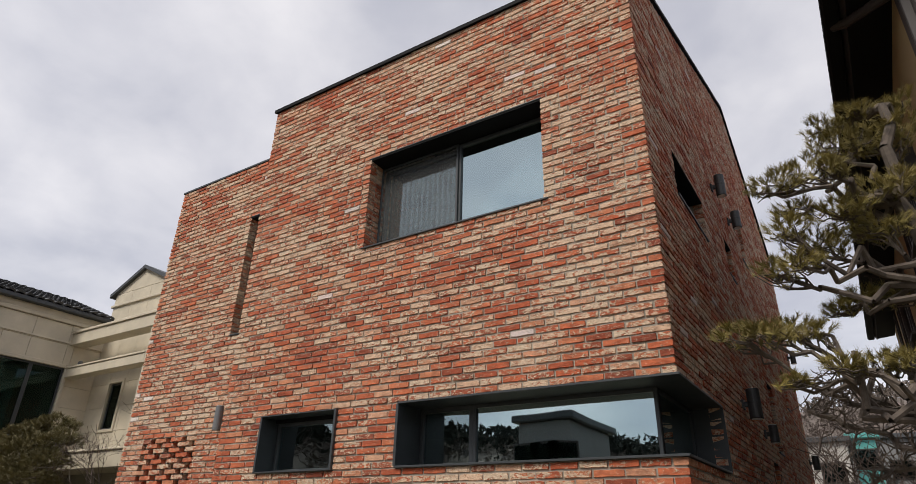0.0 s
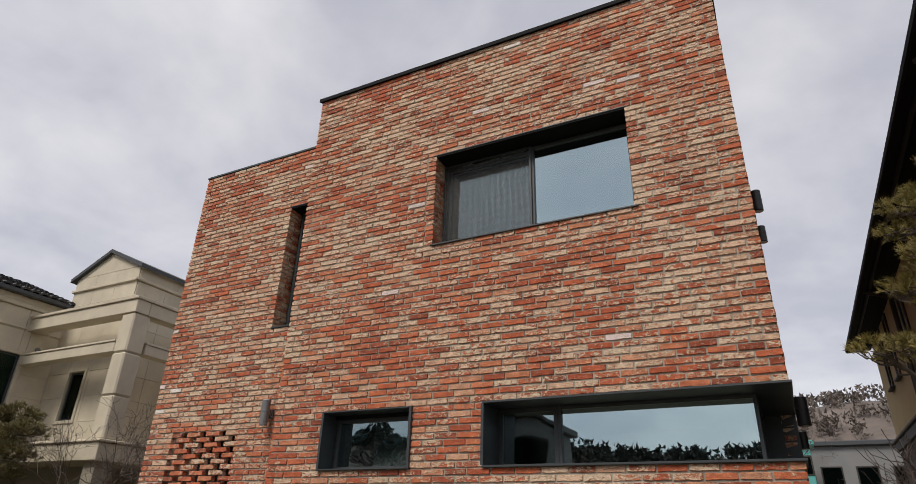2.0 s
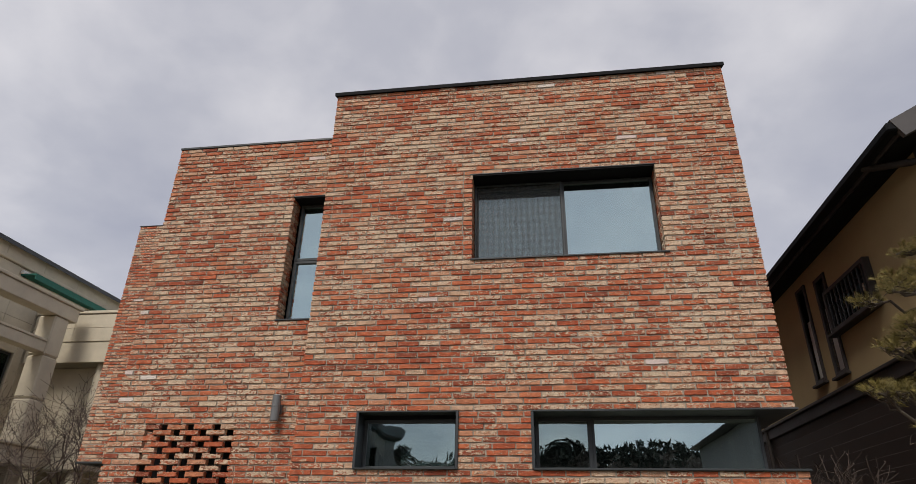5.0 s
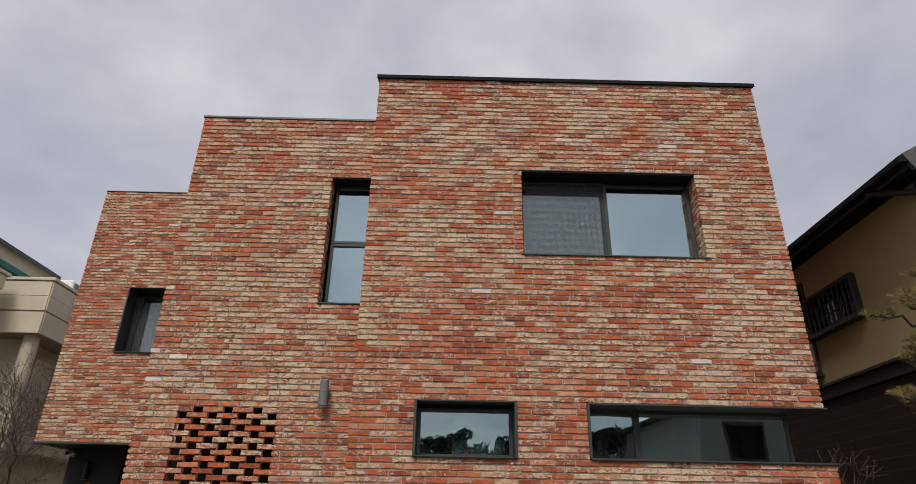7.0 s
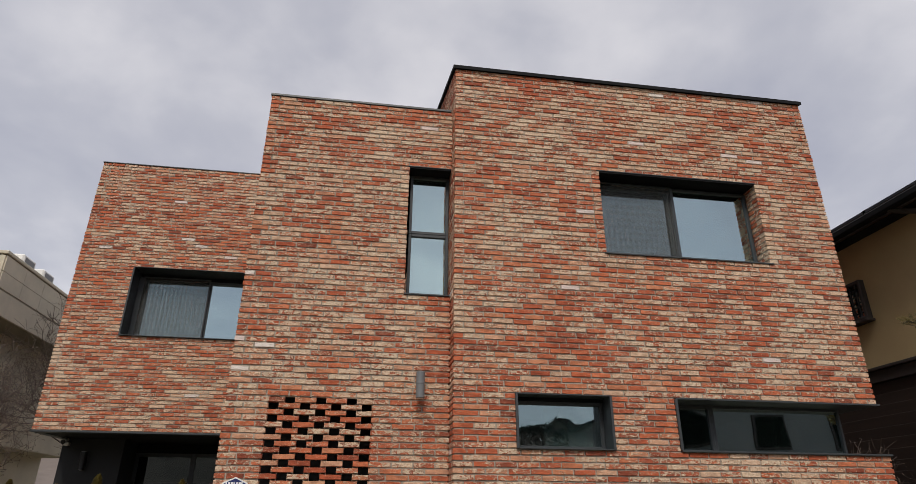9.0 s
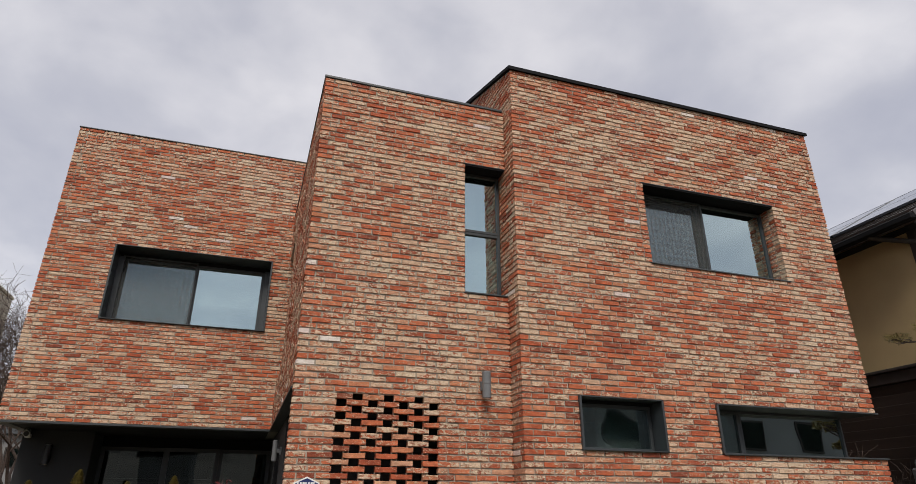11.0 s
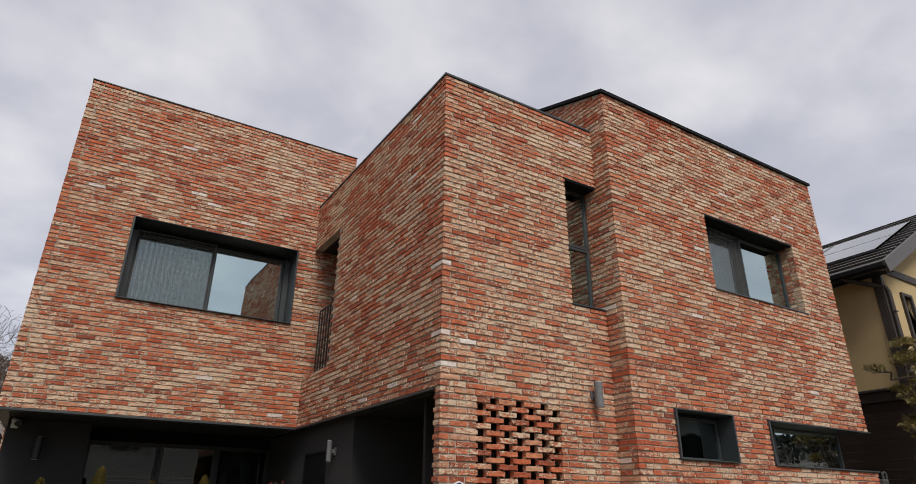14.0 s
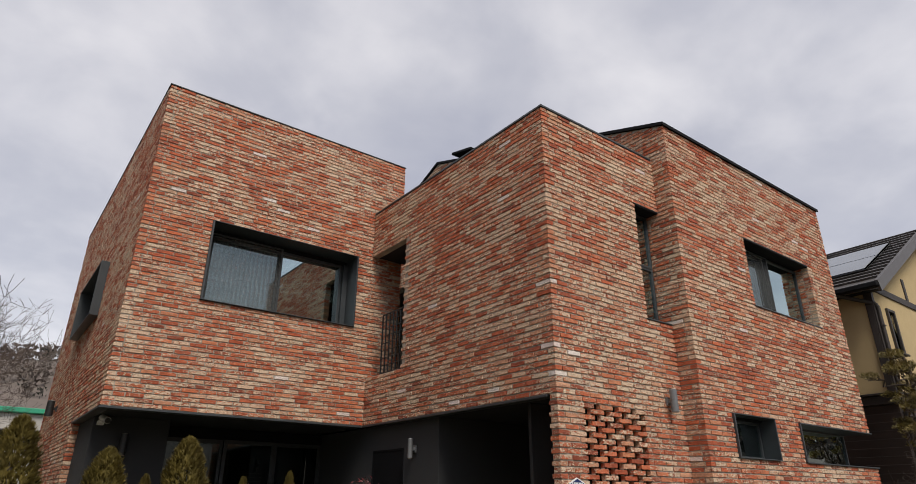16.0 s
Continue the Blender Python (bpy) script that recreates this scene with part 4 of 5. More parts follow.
part("cornice", add_box(bmesh.new(), -0.1, 7.5, -0.10, 0.02, 8.92, 9.02, 0.02, gs.m), STONE, stone_house)
for sx in (-1, 1):
    a = Vector((-20.75, 0, 10.30))
    b = Vector((-20.75 + sx * 1.85, 0, 9.46))
    verts = []
    for y in (11.15, 18.8):
        verts += [(a.x, y, a.z), (b.x, y, b.z), (b.x, y, b.z - 0.13), (a.x, y, a.z - 0.13)]
    fs = [(0, 1, 2, 3), (7, 6, 5, 4), (0, 4, 5, 1), (1, 5, 6, 2), (2, 6, 7, 3), (3, 7, 4, 0)]
    link_mesh("roof", verts, fs if sx > 0 else [f[::-1] for f in fs], TRIM, stone_house)


def beam(u0, u1, y0, y1, z0, z1, name="beam"):
    part(name, add_box(bmesh.new(), u0, u1, y0, y1, z0, z1, 0.015), STONE, stone_house)


PX, PY = -17.2, 10.2
beam(-22.4, PX, PY, PY + 0.45, 7.27, 7.66)
beam(-22.4, PX + 0.05, PY - 0.05, PY + 0.5, 7.665, 7.76, "cornice")
beam(PX - 0.45, PX, PY + 0.455, 14.1, 7.27, 7.66)
beam(PX - 0.5, PX + 0.05, PY + 0.505, 14.2, 7.665, 7.76, "cornice")
beam(-22.4, PX - 0.62, PY + 0.06, PY + 0.42, 6.17, 6.46)
beam(-22.4, PX - 0.62, PY + 0.03, PY + 0.45, 6.465, 6.53, "cornice")
beam(PX - 0.42, PX - 0.06, PY + 0.66, 13.3, 6.17, 6.46)
beam(PX - 0.45, PX - 0.03, PY + 0.66, 13.3, 6.465, 6.53, "cornice")
for y in (PY + 0.03, 13.3):
    for z0, z1 in ((3.75, 4.9), (4.92, 6.1), (6.12, 7.265)):
        part("pillar_block", add_box(bmesh.new(), PX - 0.58, PX - 0.03, y, y + 0.55, z0, z1, 0.04), STONE, stone_house)
    part("pillar", add_box(bmesh.new(), PX - 0.54, PX - 0.07, y + 0.04, y + 0.51, 0, 7.26, 0), STONEGAP, stone_house)
part("balcony", add_box(bmesh.new(), -22.4, PX + 0.1, PY - 0.1, 11.29, 3.2, 3.66, 0.02), STONE, stone_house)
part("balcony", add_box(bmesh.new(), -19.09, PX + 0.1, 11.3, 14.2, 3.2, 3.66, 0.02), STONE, stone_house)
part("coping", add_box(bmesh.new(), -22.4, PX + 0.16, PY - 0.16, PY + 0.3, 3.665, 3.74, 0.02), STONE, stone_house)
part("coping", add_box(bmesh.new(), PX - 0.3, PX + 0.16, PY + 0.305, 14.2, 3.665, 3.74, 0.02), STONE, stone_house)
aw = thing("awning", "folded green awning on the stone wall", "awning")
part("cloth", add_box(bmesh.new(), 2.2, 6.4, -0.55, -0.02, 8.10, 8.16, 0.01, gs.m @ Matrix.Translation((0, 0, 1.0)) @ Matrix.Translation((0, 0, -0.45)) ), GREEN, aw)
part("valance", add_box(bmesh.new(), 2.2, 6.4, -0.57, -0.54, 8.52, 8.70, 0.005, gs.m), GREEN, aw)
part("cassette", add_tube(bmesh.new(), gs.at(2.15, 0.1, 8.76), gs.at(6.45, 0.1, 8.76), 0.06), WHITE, aw)
for y, z, p in ((10.98, 7.99, lw), (10.65, 6.75, lw)):
    lampb = thing("wall_light", "small round steel light on the stone wall", "wall light", group="round wall lights")
    bm = bmesh.new()
    bmesh.ops.create_uvsphere(bm, u_segments=14, v_segments=8, radius=0.085, matrix=Matrix.Translation((-22.30, y, z)))
    part("globe", bm, STEEL, lampb, smooth=True)
    part("base", add_tube(bmesh.new(), (-22.38, y, z), (-22.31, y, z), 0.04), STEEL, lampb)

# the flat-roofed rear block with its heavy parapet
bx, by = -16.2, 14.55
part("parapet", add_box(bmesh.new(), -19.0, bx, by, 21.0, 6.2, 7.72, 0.02), STONEGAP, stone_house)
bf, bs = Plane(-19.0, by, (1, 0), (0, -1)), Plane(bx, by, (0, 1), (1, 0))
holder = part("coping", add_box(bmesh.new(), -19.05, bx + 0.06, by - 0.06, 21.0, 7.725, 7.82, 0.015), STONE, stone_house)
cladding(holder, bf, 0, 2.8, 6.85, 7.70, 1.4, 0.45)
cladding(holder, bf, 0, 2.83, 6.2, 6.8, 2.8, 0.6, thick=0.05)
cladding(holder, bs, 0, 6.4, 6.85, 7.70, 1.05, 0.45)
cladding(holder, bs, 0, 6.4, 6.2, 6.8, 3.2, 0.6, thick=0.05)
part("wall", add_box(bmesh.new(), -19.0, bx - 0.75, by + 0.6, 21.0, 0, 6.19, 0), STONE, stone_house)
part("pillar", add_tube(bmesh.new(), (bx - 0.35, by + 0.35, 0), (bx - 0.35, by + 0.35, 6.2), 0.2, sides=20), STONE, stone_house)
stone_window(stone_house, Plane(bx - 0.75, by + 0.6, (0, 1), (1, 0)), 0.8, 1.7, 4.2, 5.7)
part("balcony", add_box(bmesh.new(), -18.0, bx, by, 21.0, 3.2, 4.0, 0.02), STONE, stone_house)
for y in (15.7, 16.9):
    ac = thing("rooftop_unit", "white ventilation unit on the flat roof", "air conditioner", group="rooftop units")
    part("casing", add_box(bmesh.new(), bx - 0.75, bx - 0.2, y, y + 0.7, 7.82, 8.2, 0.04), WHITE, ac)
    part("grille", add_box(bmesh.new(), bx - 0.199, bx - 0.19, y + 0.1, y + 0.6, 7.9, 8.12, 0), STEEL, ac)

# ---- the ochre house ----
OCHRE = plain("ochre_stucco", (0.47, 0.36, 0.19), 0.95, vary=0.10, scale=0.8, grain=180, bump=0.4)
SIDING = plain("dark_brown_lap_siding", (0.040, 0.026, 0.021), 0.65, vary=0.2, scale=3, grain=50, bump=0.15, stretch=(0.3, 0.3, 6), pieces=0.2)
BOARD = plain("dark_brown_board", (0.035, 0.028, 0.025), 0.6, vary=0.15)
SEAM = plain("brown_grey_metal_roof", (0.10, 0.092, 0.088), 0.45, 0.3, 0.1, 3, 50, 0.03)
SOLAR = plain("solar_cells", (0.12, 0.135, 0.16), 0.08, 0.0, 0.08, 0.6, 20, 0.0)
ochre = thing("ochre_house", "ochre stucco house with dark siding, deep eaves and metal roof", "house")
RX, RY, RE, RZ = 0.86, 4.64, 0.47, 5.80
RIX, RIZ = 4.6, 8.08
FARY = 15.2
rs = Plane(RX, RY, (0, 1), (-1, 0))
rf = Plane(RX, RY, (1, 0), (0, -1))
rw = (1.72, 2.95, 4.50, 5.02)
tall = [(3.02, 3.30, 3.95, 5.35), (3.78, 4.04, 4.0, 5.45)]
slits = [(6.25, 6.52, 4.58, 5.45), (8.10, 8.36, 4.58, 5.6), (9.16, 9.42, 4.6, 5.62)]
f1 = (0.68, 0.96, 4.62, 5.43)
f2 = (2.4, 3.4, 4.45, 5.40)
side_m = Matrix(((0, 1, 0, RX), (1, 0, 0, RY), (0, 0, 1, 0), (0, 0, 0, 1)))
rs.m = side_m


def upper_walls():
    for pl, ln, hs in ((rs, FARY - RY, (rw, *tall, *slits)), (rf, 7.8, (f1, f2))):
        us = sorted({0.0 if pl is rs else 0.21, ln, *(h[0] for h in hs), *(h[1] for h in hs)})
        zs = sorted({3.6, 5.9, *(h[2] for h in hs), *(h[3] for h in hs)})
        bm = bmesh.new()
        for a, b in zip(us, us[1:]):
            for c, d in zip(zs, zs[1:]):
                if not any(h[0] <= (a + b) / 2 <= h[1] and h[2] <= (c + d) / 2 <= h[3] for h in hs):
                    add_box(bm, a, b, 0, 0.2, c, d, 0, pl.m)
        bmesh.ops.remove_doubles(bm, verts=bm.verts, dist=0.0005)
        part("wall", bm, OCHRE, ochre)


upper_walls()
link_mesh("gable", [(RX, RY, 5.9), (2 * RIX - RX, RY, 5.9), (RIX, RY, RIZ - 0.2), (RX, RY + 0.2, 5.9), (2 * RIX - RX, RY + 0.2, 5.9), (RIX, RY + 0.2, RIZ - 0.2)],
          [(0, 1, 2), (5, 4, 3), (0, 3, 4, 1), (1, 4, 5, 2), (2, 5, 3, 0)], OCHRE, ochre)
part("base_wall", add_box(bmesh.new(), RX + 0.03, RX + 7.8, RY + 0.03, FARY, 0, 3.6, 0), BOARD, ochre)
part("wall", add_box(bmesh.new(), RX + 0.2, RX + 7.8, FARY - 0.2, FARY, 3.6, 5.9, 0), OCHRE, ochre)
for i in range(22):
    z = 3.48 - i * 0.155
    if z < 0.1:
        break
    for pl, ln in ((rs, FARY - RY), (rf, 7.8)):
        bm = add_box(bmesh.new(), 0.0, ln, -0.006, 0.028, -0.155, 0.0, 0.004)
        bmesh.ops.transform(bm, matrix=pl.m @ Matrix.Translation((0, 0, z)) @ Matrix.Rotation(radians(5), 4, "X"), verts=bm.verts)
        part("siding_board", bm, SIDING, ochre)
for pl, ln in ((rs, FARY - RY), (rf, 7.8)):
    part("belt_board", add_box(bmesh.new(), -0.03 if pl is rf else 0.0, ln, -0.05, 0.0, 3.49, 3.66, 0.008, pl.m), BOARD, ochre)
    part("belt_cap", add_box(bmesh.new(), -0.06 if pl is rf else 0.0, ln, -0.09, 0.0, 3.663, 3.71, 0.008, pl.m), BOARD, ochre)
part("corner_board", add_box(bmesh.new(), 0.0, 0.12, -0.035, 0.0, 3.71, 5.85, 0.006, rs.m), BOARD, ochre)
part("corner_board", add_box(bmesh.new(), -0.035, 0.07, -0.035, 0.0, 3.71, 5.85, 0.006, rf.m), BOARD, ochre)
part("timber", add_box(bmesh.new(), 0.071, 7.8, -0.03, 0.0, 5.78, 5.93, 0.006, rf.m), BOARD, ochre)
for u in (2.15, 3.9, 5.65):
    part("timber", add_box(bmesh.new(), u - 0.06, u + 0.06, -0.026, 0.0, 5.932, 7.2 if u == 3.9 else 6.45, 0.006, rf.m), BOARD, ochre)


def house_window(pl, u0, u1, z0, z1, label, bars=0, proud=0.05):
    w = thing("window", label, "")

    w.parent = ochre
    for a, b, c, d in ((u0 - 0.06, u0, z0 - 0.06, z1 + 0.06), (u1, u1 + 0.06, z0 - 0.06, z1 + 0.06), (u0, u1, z1, z1 + 0.06), (u0, u1, z0 - 0.06, z0)):
        part("frame", add_box(bmesh.new(), a, b, -proud, 0.1, c, d, 0.006, pl.m), BOARD, w)
    mid_ = (u0 + u1) / 2
    sash(w, pl, u0, mid_, z0, z1, 0.06, GLASS, 0.04)
    sash(w, pl, mid_, u1, z0, z1, 0.075, GLASS, 0.04)
    part("sill", add_box(bmesh.new(), u0 - 0.1, u1 + 0.1, -proud - 0.05, 0.0, z0 - 0.1, z0 - 0.062, 0.006, pl.m), BOARD, w)
    for i in range(bars):
        u = u0 + (u1 - u0) * (i + 0.5) / bars
        part("grille_bar", add_box(bmesh.new(), u - 0.012, u + 0.012, -proud + 0.01, -proud + 0.03, z0, z1, 0, pl.m), BLACKLAMP, w)
    if bars:
        for f in (0.33, 0.66):
            part("grille_bar", add_box(bmesh.new(), u0, u1, -proud + 0.031, -proud + 0.045, z0 + (z1 - z0) * f - 0.01, z0 + (z1 - z0) * f + 0.01, 0, pl.m), BLACKLAMP, w)


house_window(rs, *rw, "dark window behind a projecting grille", 10, 0.09)
for h in (*tall, *slits):
    house_window(rs, *h, "tall narrow dark-framed window", proud=0.03)
for (a, b, c, d), top_ in zip(tall, (4.93, 4.95)):
    part("white_panel", add_box(bmesh.new(), a + 0.005, b - 0.005, 0.03, 0.045, c + 0.01, top_, 0.003, rs.m), WHITE, ochre, "white panel in the lower part of a narrow window")
bm = add_tube(bmesh.new(), (RX - 0.05, 11.42, 0.05), (RX - 0.05, 11.42, 5.55), 0.04, sides=10)
add_tube(bm, (RX - 0.05, 11.42, 5.55), (RE - 0.02, 11.42, RZ - 0.1), 0.04, sides=10)
part("downpipe", bm, BOARD, ochre)
house_window(rf, *f1, "narrow dark-framed window")
house_window(rf, *f2, "narrow dark-framed window")
# roof with standing seams, rake boards, soffit, gutter, solar panels
YR0 = 4.33
slope = Vector((RIX - RE, 0, RIZ - RZ))
for sx in (1, -1):
    def rp(s, y, h=0.0):
        p = Vector((RE, y, RZ)) + slope * s
        n_ = Vector((-slope.z, 0, slope.x)).normalized()
        p = p + n_ * h
        return p if sx > 0 else Vector((2 * RIX - p.x, p.y, p.z))
    verts = [rp(0, YR0), rp(1, YR0), rp(1, FARY + 0.4), rp(0, FARY + 0.4), rp(0, YR0, -0.14), rp(1, YR0, -0.14), rp(1, FARY + 0.4, -0.14), rp(0, FARY + 0.4, -0.14)]
    fs = [(0, 1, 2, 3), (7, 6, 5, 4), (0, 4, 5, 1), (1, 5, 6, 2), (2, 6, 7, 3), (3, 7, 4, 0)]
    link_mesh("roof", verts, fs if sx < 0 else [f[::-1] for f in fs], SEAM, ochre)
    for i in range(1, 16):
        s = i / 16
        v = [rp(s, YR0 + 0.05), rp(s + 0.012, YR0 + 0.05), rp(s + 0.012, FARY + 0.4), rp(s, FARY + 0.4)]
        v += [rp(s, YR0 + 0.05, 0.045), rp(s + 0.012, YR0 + 0.05, 0.045), rp(s + 0.012, FARY + 0.4, 0.02), rp(s, FARY + 0.4, 0.045)]
        if sx > 0:
            link_mesh("roof_seam", v, [(4, 5, 6, 7), (0, 1, 5, 4), (3, 0, 4, 7), (1, 2, 6, 5)], SEAM, ochre)
    v = [rp(-0.01, YR0 - 0.03, 0.03), rp(1, YR0 - 0.03, 0.03), rp(1, YR0 - 0.03, -0.2), rp(-0.01, YR0 - 0.03, -0.2)]
    v += [p + Vector((0, 0.06, 0)) for p in v]
    link_mesh("rake_board", v, fs, SEAM, ochre)
    if sx > 0:
        link_mesh("soffit", [rp(0, YR0 + 0.04, -0.15), (RX, YR0 + 0.04, RZ - 0.10), (RX, FARY + 0.3, RZ - 0.10), rp(0, FARY + 0.3, -0.15)], [(0, 1, 2, 3)], BLACK, ochre)
        for j in range(2):
            for i in range(4):
                y0 = 4.75 + i * 1.68
                s0 = 0.22 + j * 0.245
                v = [rp(s0, y0, 0.06), rp(s0 + 0.235, y0, 0.06), rp(s0 + 0.235, y0 + 1.64, 0.06), rp(s0, y0 + 1.64, 0.06)]
                v += [rp(s0, y0, 0.10), rp(s0 + 0.235, y0, 0.10), rp(s0 + 0.235, y0 + 1.64, 0.10), rp(s0, y0 + 1.64, 0.10)]
                t_ = thing("solar_panel", "blue-grey solar panel with a silver edge on the metal roof", "solar panel", group="solar panels")
                link_mesh("glass_face", v, [(4, 5, 6, 7), (3, 2, 1, 0), (0, 1, 5, 4), (1, 2, 6, 5), (2, 3, 7, 6), (3, 0, 4, 7)], SOLAR, t_)
                for y_ in (y0, y0 + 1.62):
                    q = [rp(s0, y_, 0.055), rp(s0 + 0.235, y_, 0.055), rp(s0 + 0.235, y_ + 0.02, 0.055), rp(s0, y_ + 0.02, 0.055)]
                    q += [rp(s0, y_, 0.106), rp(s0 + 0.235, y_, 0.106), rp(s0 + 0.235, y_ + 0.02, 0.106), rp(s0, y_ + 0.02, 0.106)]
                    link_mesh("edge_rail", q, [(4, 5, 6, 7), (0, 1, 5, 4), (1, 2, 6, 5), (2, 3, 7, 6), (3, 0, 4, 7)], STEEL, t_)
part("gutter", add_box(bmesh.new(), RE - 0.10, RE + 0.03, YR0 - 0.02, FARY + 0.4, RZ - 0.12, RZ - 0.01, 0.02), BLACK, ochre)
bm = bmesh.new()
pts = [Vector((RE - 0.03, 5.1, RZ - 0.10)), Vector((RE + 0.06, 5.05, RZ - 0.14)), Vector((RX + 0.03, 4.60, RZ - 0.33)), Vector((RX + 0.06, 4.575, RZ - 0.42)), Vector((RX + 0.06, 4.575, 0.05))]
for a, b in zip(pts, pts[1:]):
    add_tube(bm, a, b, 0.042, sides=10)
part("downpipe", bm, BOARD, ochre)
for z in (5.0, 4.2, 3.3, 2.4):
    part("pipe_clip", add_box(bmesh.new(), RX + 0.01, RX + 0.11, 4.525, 4.62, z, z + 0.025, 0), BOARD, ochre)

# ---- trees and shrubs ----
BARK = plain("grey_brown_bark", (0.115, 0.092, 0.074), 0.95, vary=0.35, scale=14, grain=60, bump=0.7)
TWIG = plain("dark_twig_bark", (0.085, 0.062, 0.052), 0.9, vary=0.25, scale=8, grain=60, bump=0.2)
NEEDLE = plain("olive_pine_needles", (0.24, 0.190, 0.045), 0.6, vary=0.45, scale=5, grain=30, bump=0, pieces=0.55)
DULLNEEDLE = plain("dark_pine_needles", (0.155, 0.130, 0.045), 0.65, vary=0.4, scale=3, grain=30, bump=0, pieces=0.5)
THUJA = plain("golden_green_thuja", (0.165, 0.125, 0.022), 0.7, vary=0.4, scale=6, grain=40, bump=0, pieces=0.55)
REDLEAF = plain("dark_red_leaves", (0.14, 0.018, 0.022), 0.6, vary=0.3, pieces=0.4)


class Soup:
    """Collects loose triangles and tubes for one mesh."""

    def __init__(self):
        self.v, self.f = [], []

    def tri(self, a, b, c):
        n = len(self.v)
        self.v += [a, b, c]
        self.f.append((n, n + 1, n + 2))

    def blade(self, a, b, w, side_):
        s = side_ * (w / 2)
        n = len(self.v)
        self.v += [a - s, a + s, b]
        self.f.append((n, n + 1, n + 2))

    def tube(self, a, b, r0, r1, sides=5):
        d = (b - a)
        if d.length < 1e-5:
            return
        q = d.to_track_quat("Z", "Y")
        n = len(self.v)
        for p, r in ((a, r0), (b, r1)):
            for i in range(sides):
                t = i * 2 * math.pi / sides
                self.v.append(p + q @ Vector((math.cos(t) * r, math.sin(t) * r, 0)))
        for i in range(sides):
            j = (i + 1) % sides
            self.f.append((n + i, n + j, n + sides + j, n + sides + i))

    def link(self, name, material, parent, label=""):
        return link_mesh(name, self.v, self.f, material, parent, label)


def rvec(rng, up=0.0):
    while True:
        v = Vector((rng.uniform(-1, 1), rng.uniform(-1, 1), rng.uniform(-1, 1)))
        if 0.1 < v.length < 1:
            v.normalize()
            v.z += up
            return v.normalized()


def crooked(soup, rng, a, b, r0, r1, steps=6, wob=0.12, sides=7):
    """A crooked limb from a to b. Returns its points."""
    pts = [a]
    span = (b - a).length
    for i in range(1, steps):
        t = i / steps
        pts.append(a.lerp(b, t) + rvec(rng) * span * wob * math.sin(math.pi * t))
    pts.append(b)
    for i in range(steps):
        soup.tube(pts[i], pts[i + 1], r0 + (r1 - r0) * i / steps, r0 + (r1 - r0) * (i + 1) / steps, sides)
    return pts


def pine(base, trunk_pts, pads, needle, label, seed, tufts=95, length=0.062, blades=22, wide=0.0042, spread=0.16, bare=()):
    """A cloud-pruned pine: crooked trunk, one limb to each pad (x, y, z, radius), and pads of needle tufts on twigs."""
    rng = random.Random(seed)
    t = thing("pine_tree", label, "tree")
    trunk, crown = Soup(), Soup()
    pts = [Vector(p) for p in trunk_pts]
    for i in range(len(pts) - 1):
        r0 = 0.085 * (1 - i / len(pts)) + 0.012
        r1 = 0.085 * (1 - (i + 1) / len(pts)) + 0.012
        crooked(trunk, rng, pts[i], pts[i + 1], r0, r1, 4, 0.06, 9)
    trunk.link("trunk", BARK, t)
    for x, y, z, r in pads:
        c = Vector((x, y, z))
        root = min(pts, key=lambda p: (p - c).length + 2.0 * max(0, p.z - c.z + 0.05))
        limb = Soup()
        way = crooked(limb, rng, root, c - Vector((0, 0, r * 0.35)), 0.024, 0.009, 8, 0.15, 6)
        tips = []
        for i in range(12):
            a_ = rng.uniform(0, 2 * math.pi)
            d = Vector((math.cos(a_) * r, math.sin(a_) * r * 0.9, rng.uniform(-0.25, 0.25) * r)) * rng.uniform(0.5, 1.0)
            start = way[-1].lerp(way[-3], rng.random())
            line = crooked(limb, rng, start, c + d - Vector((0, 0, 0.03)), 0.007, 0.003, 4, 0.18, 4)
            tips += line[2:]
        limb.link("limb", BARK, t)
        for i in range(int(tufts * (r / spread) ** 1.6)):
            a_, q = rng.uniform(0, 2 * math.pi), math.sqrt(rng.random())
            dome = 0.34 * r * (1 - q * q) + 0.10 * r * math.sin(a_ * 3 + x * 9)
            p = c + Vector((math.cos(a_) * q * r, math.sin(a_) * q * r, dome + rng.uniform(-0.28, 0.05) * r))
            if rng.random() < 0.45:
                p = rng.choice(tips) + rvec(rng) * 0.02
            axis = (Vector((math.cos(a_) * q, math.sin(a_) * q, 0)) + Vector((0, 0, 0.6)) + rvec(rng) * 0.4).normalized()
            for j in range(blades):
                d = (axis + rvec(rng) * 0.60).normalized()
                s = d.orthogonal().normalized()
                crown.blade(p + axis * rng.uniform(-0.02, 0.03), p + d * length * rng.uniform(0.7, 1.25), wide, s)
    crown.link("crown", needle, t)
    for line in bare:
        limb = Soup()
        for a, b in zip(line, line[1:]):
            way = crooked(limb, rng, Vector(a), Vector(b), 0.017, 0.013, 4, 0.10, 6)
            for q in way * 2:
                end = q + rvec(rng, 0.5) * rng.uniform(0.10, 0.26)
                fork = crooked(limb, rng, q, end, 0.006, 0.003, 4, 0.16, 4)
                for f in fork[1:]:
                    crooked(limb, rng, f, f + rvec(rng, 0.3) * rng.uniform(0.05, 0.12), 0.003, 0.0018, 2, 0.1, 3)
        limb.link("limb", BARK, t)
    return t


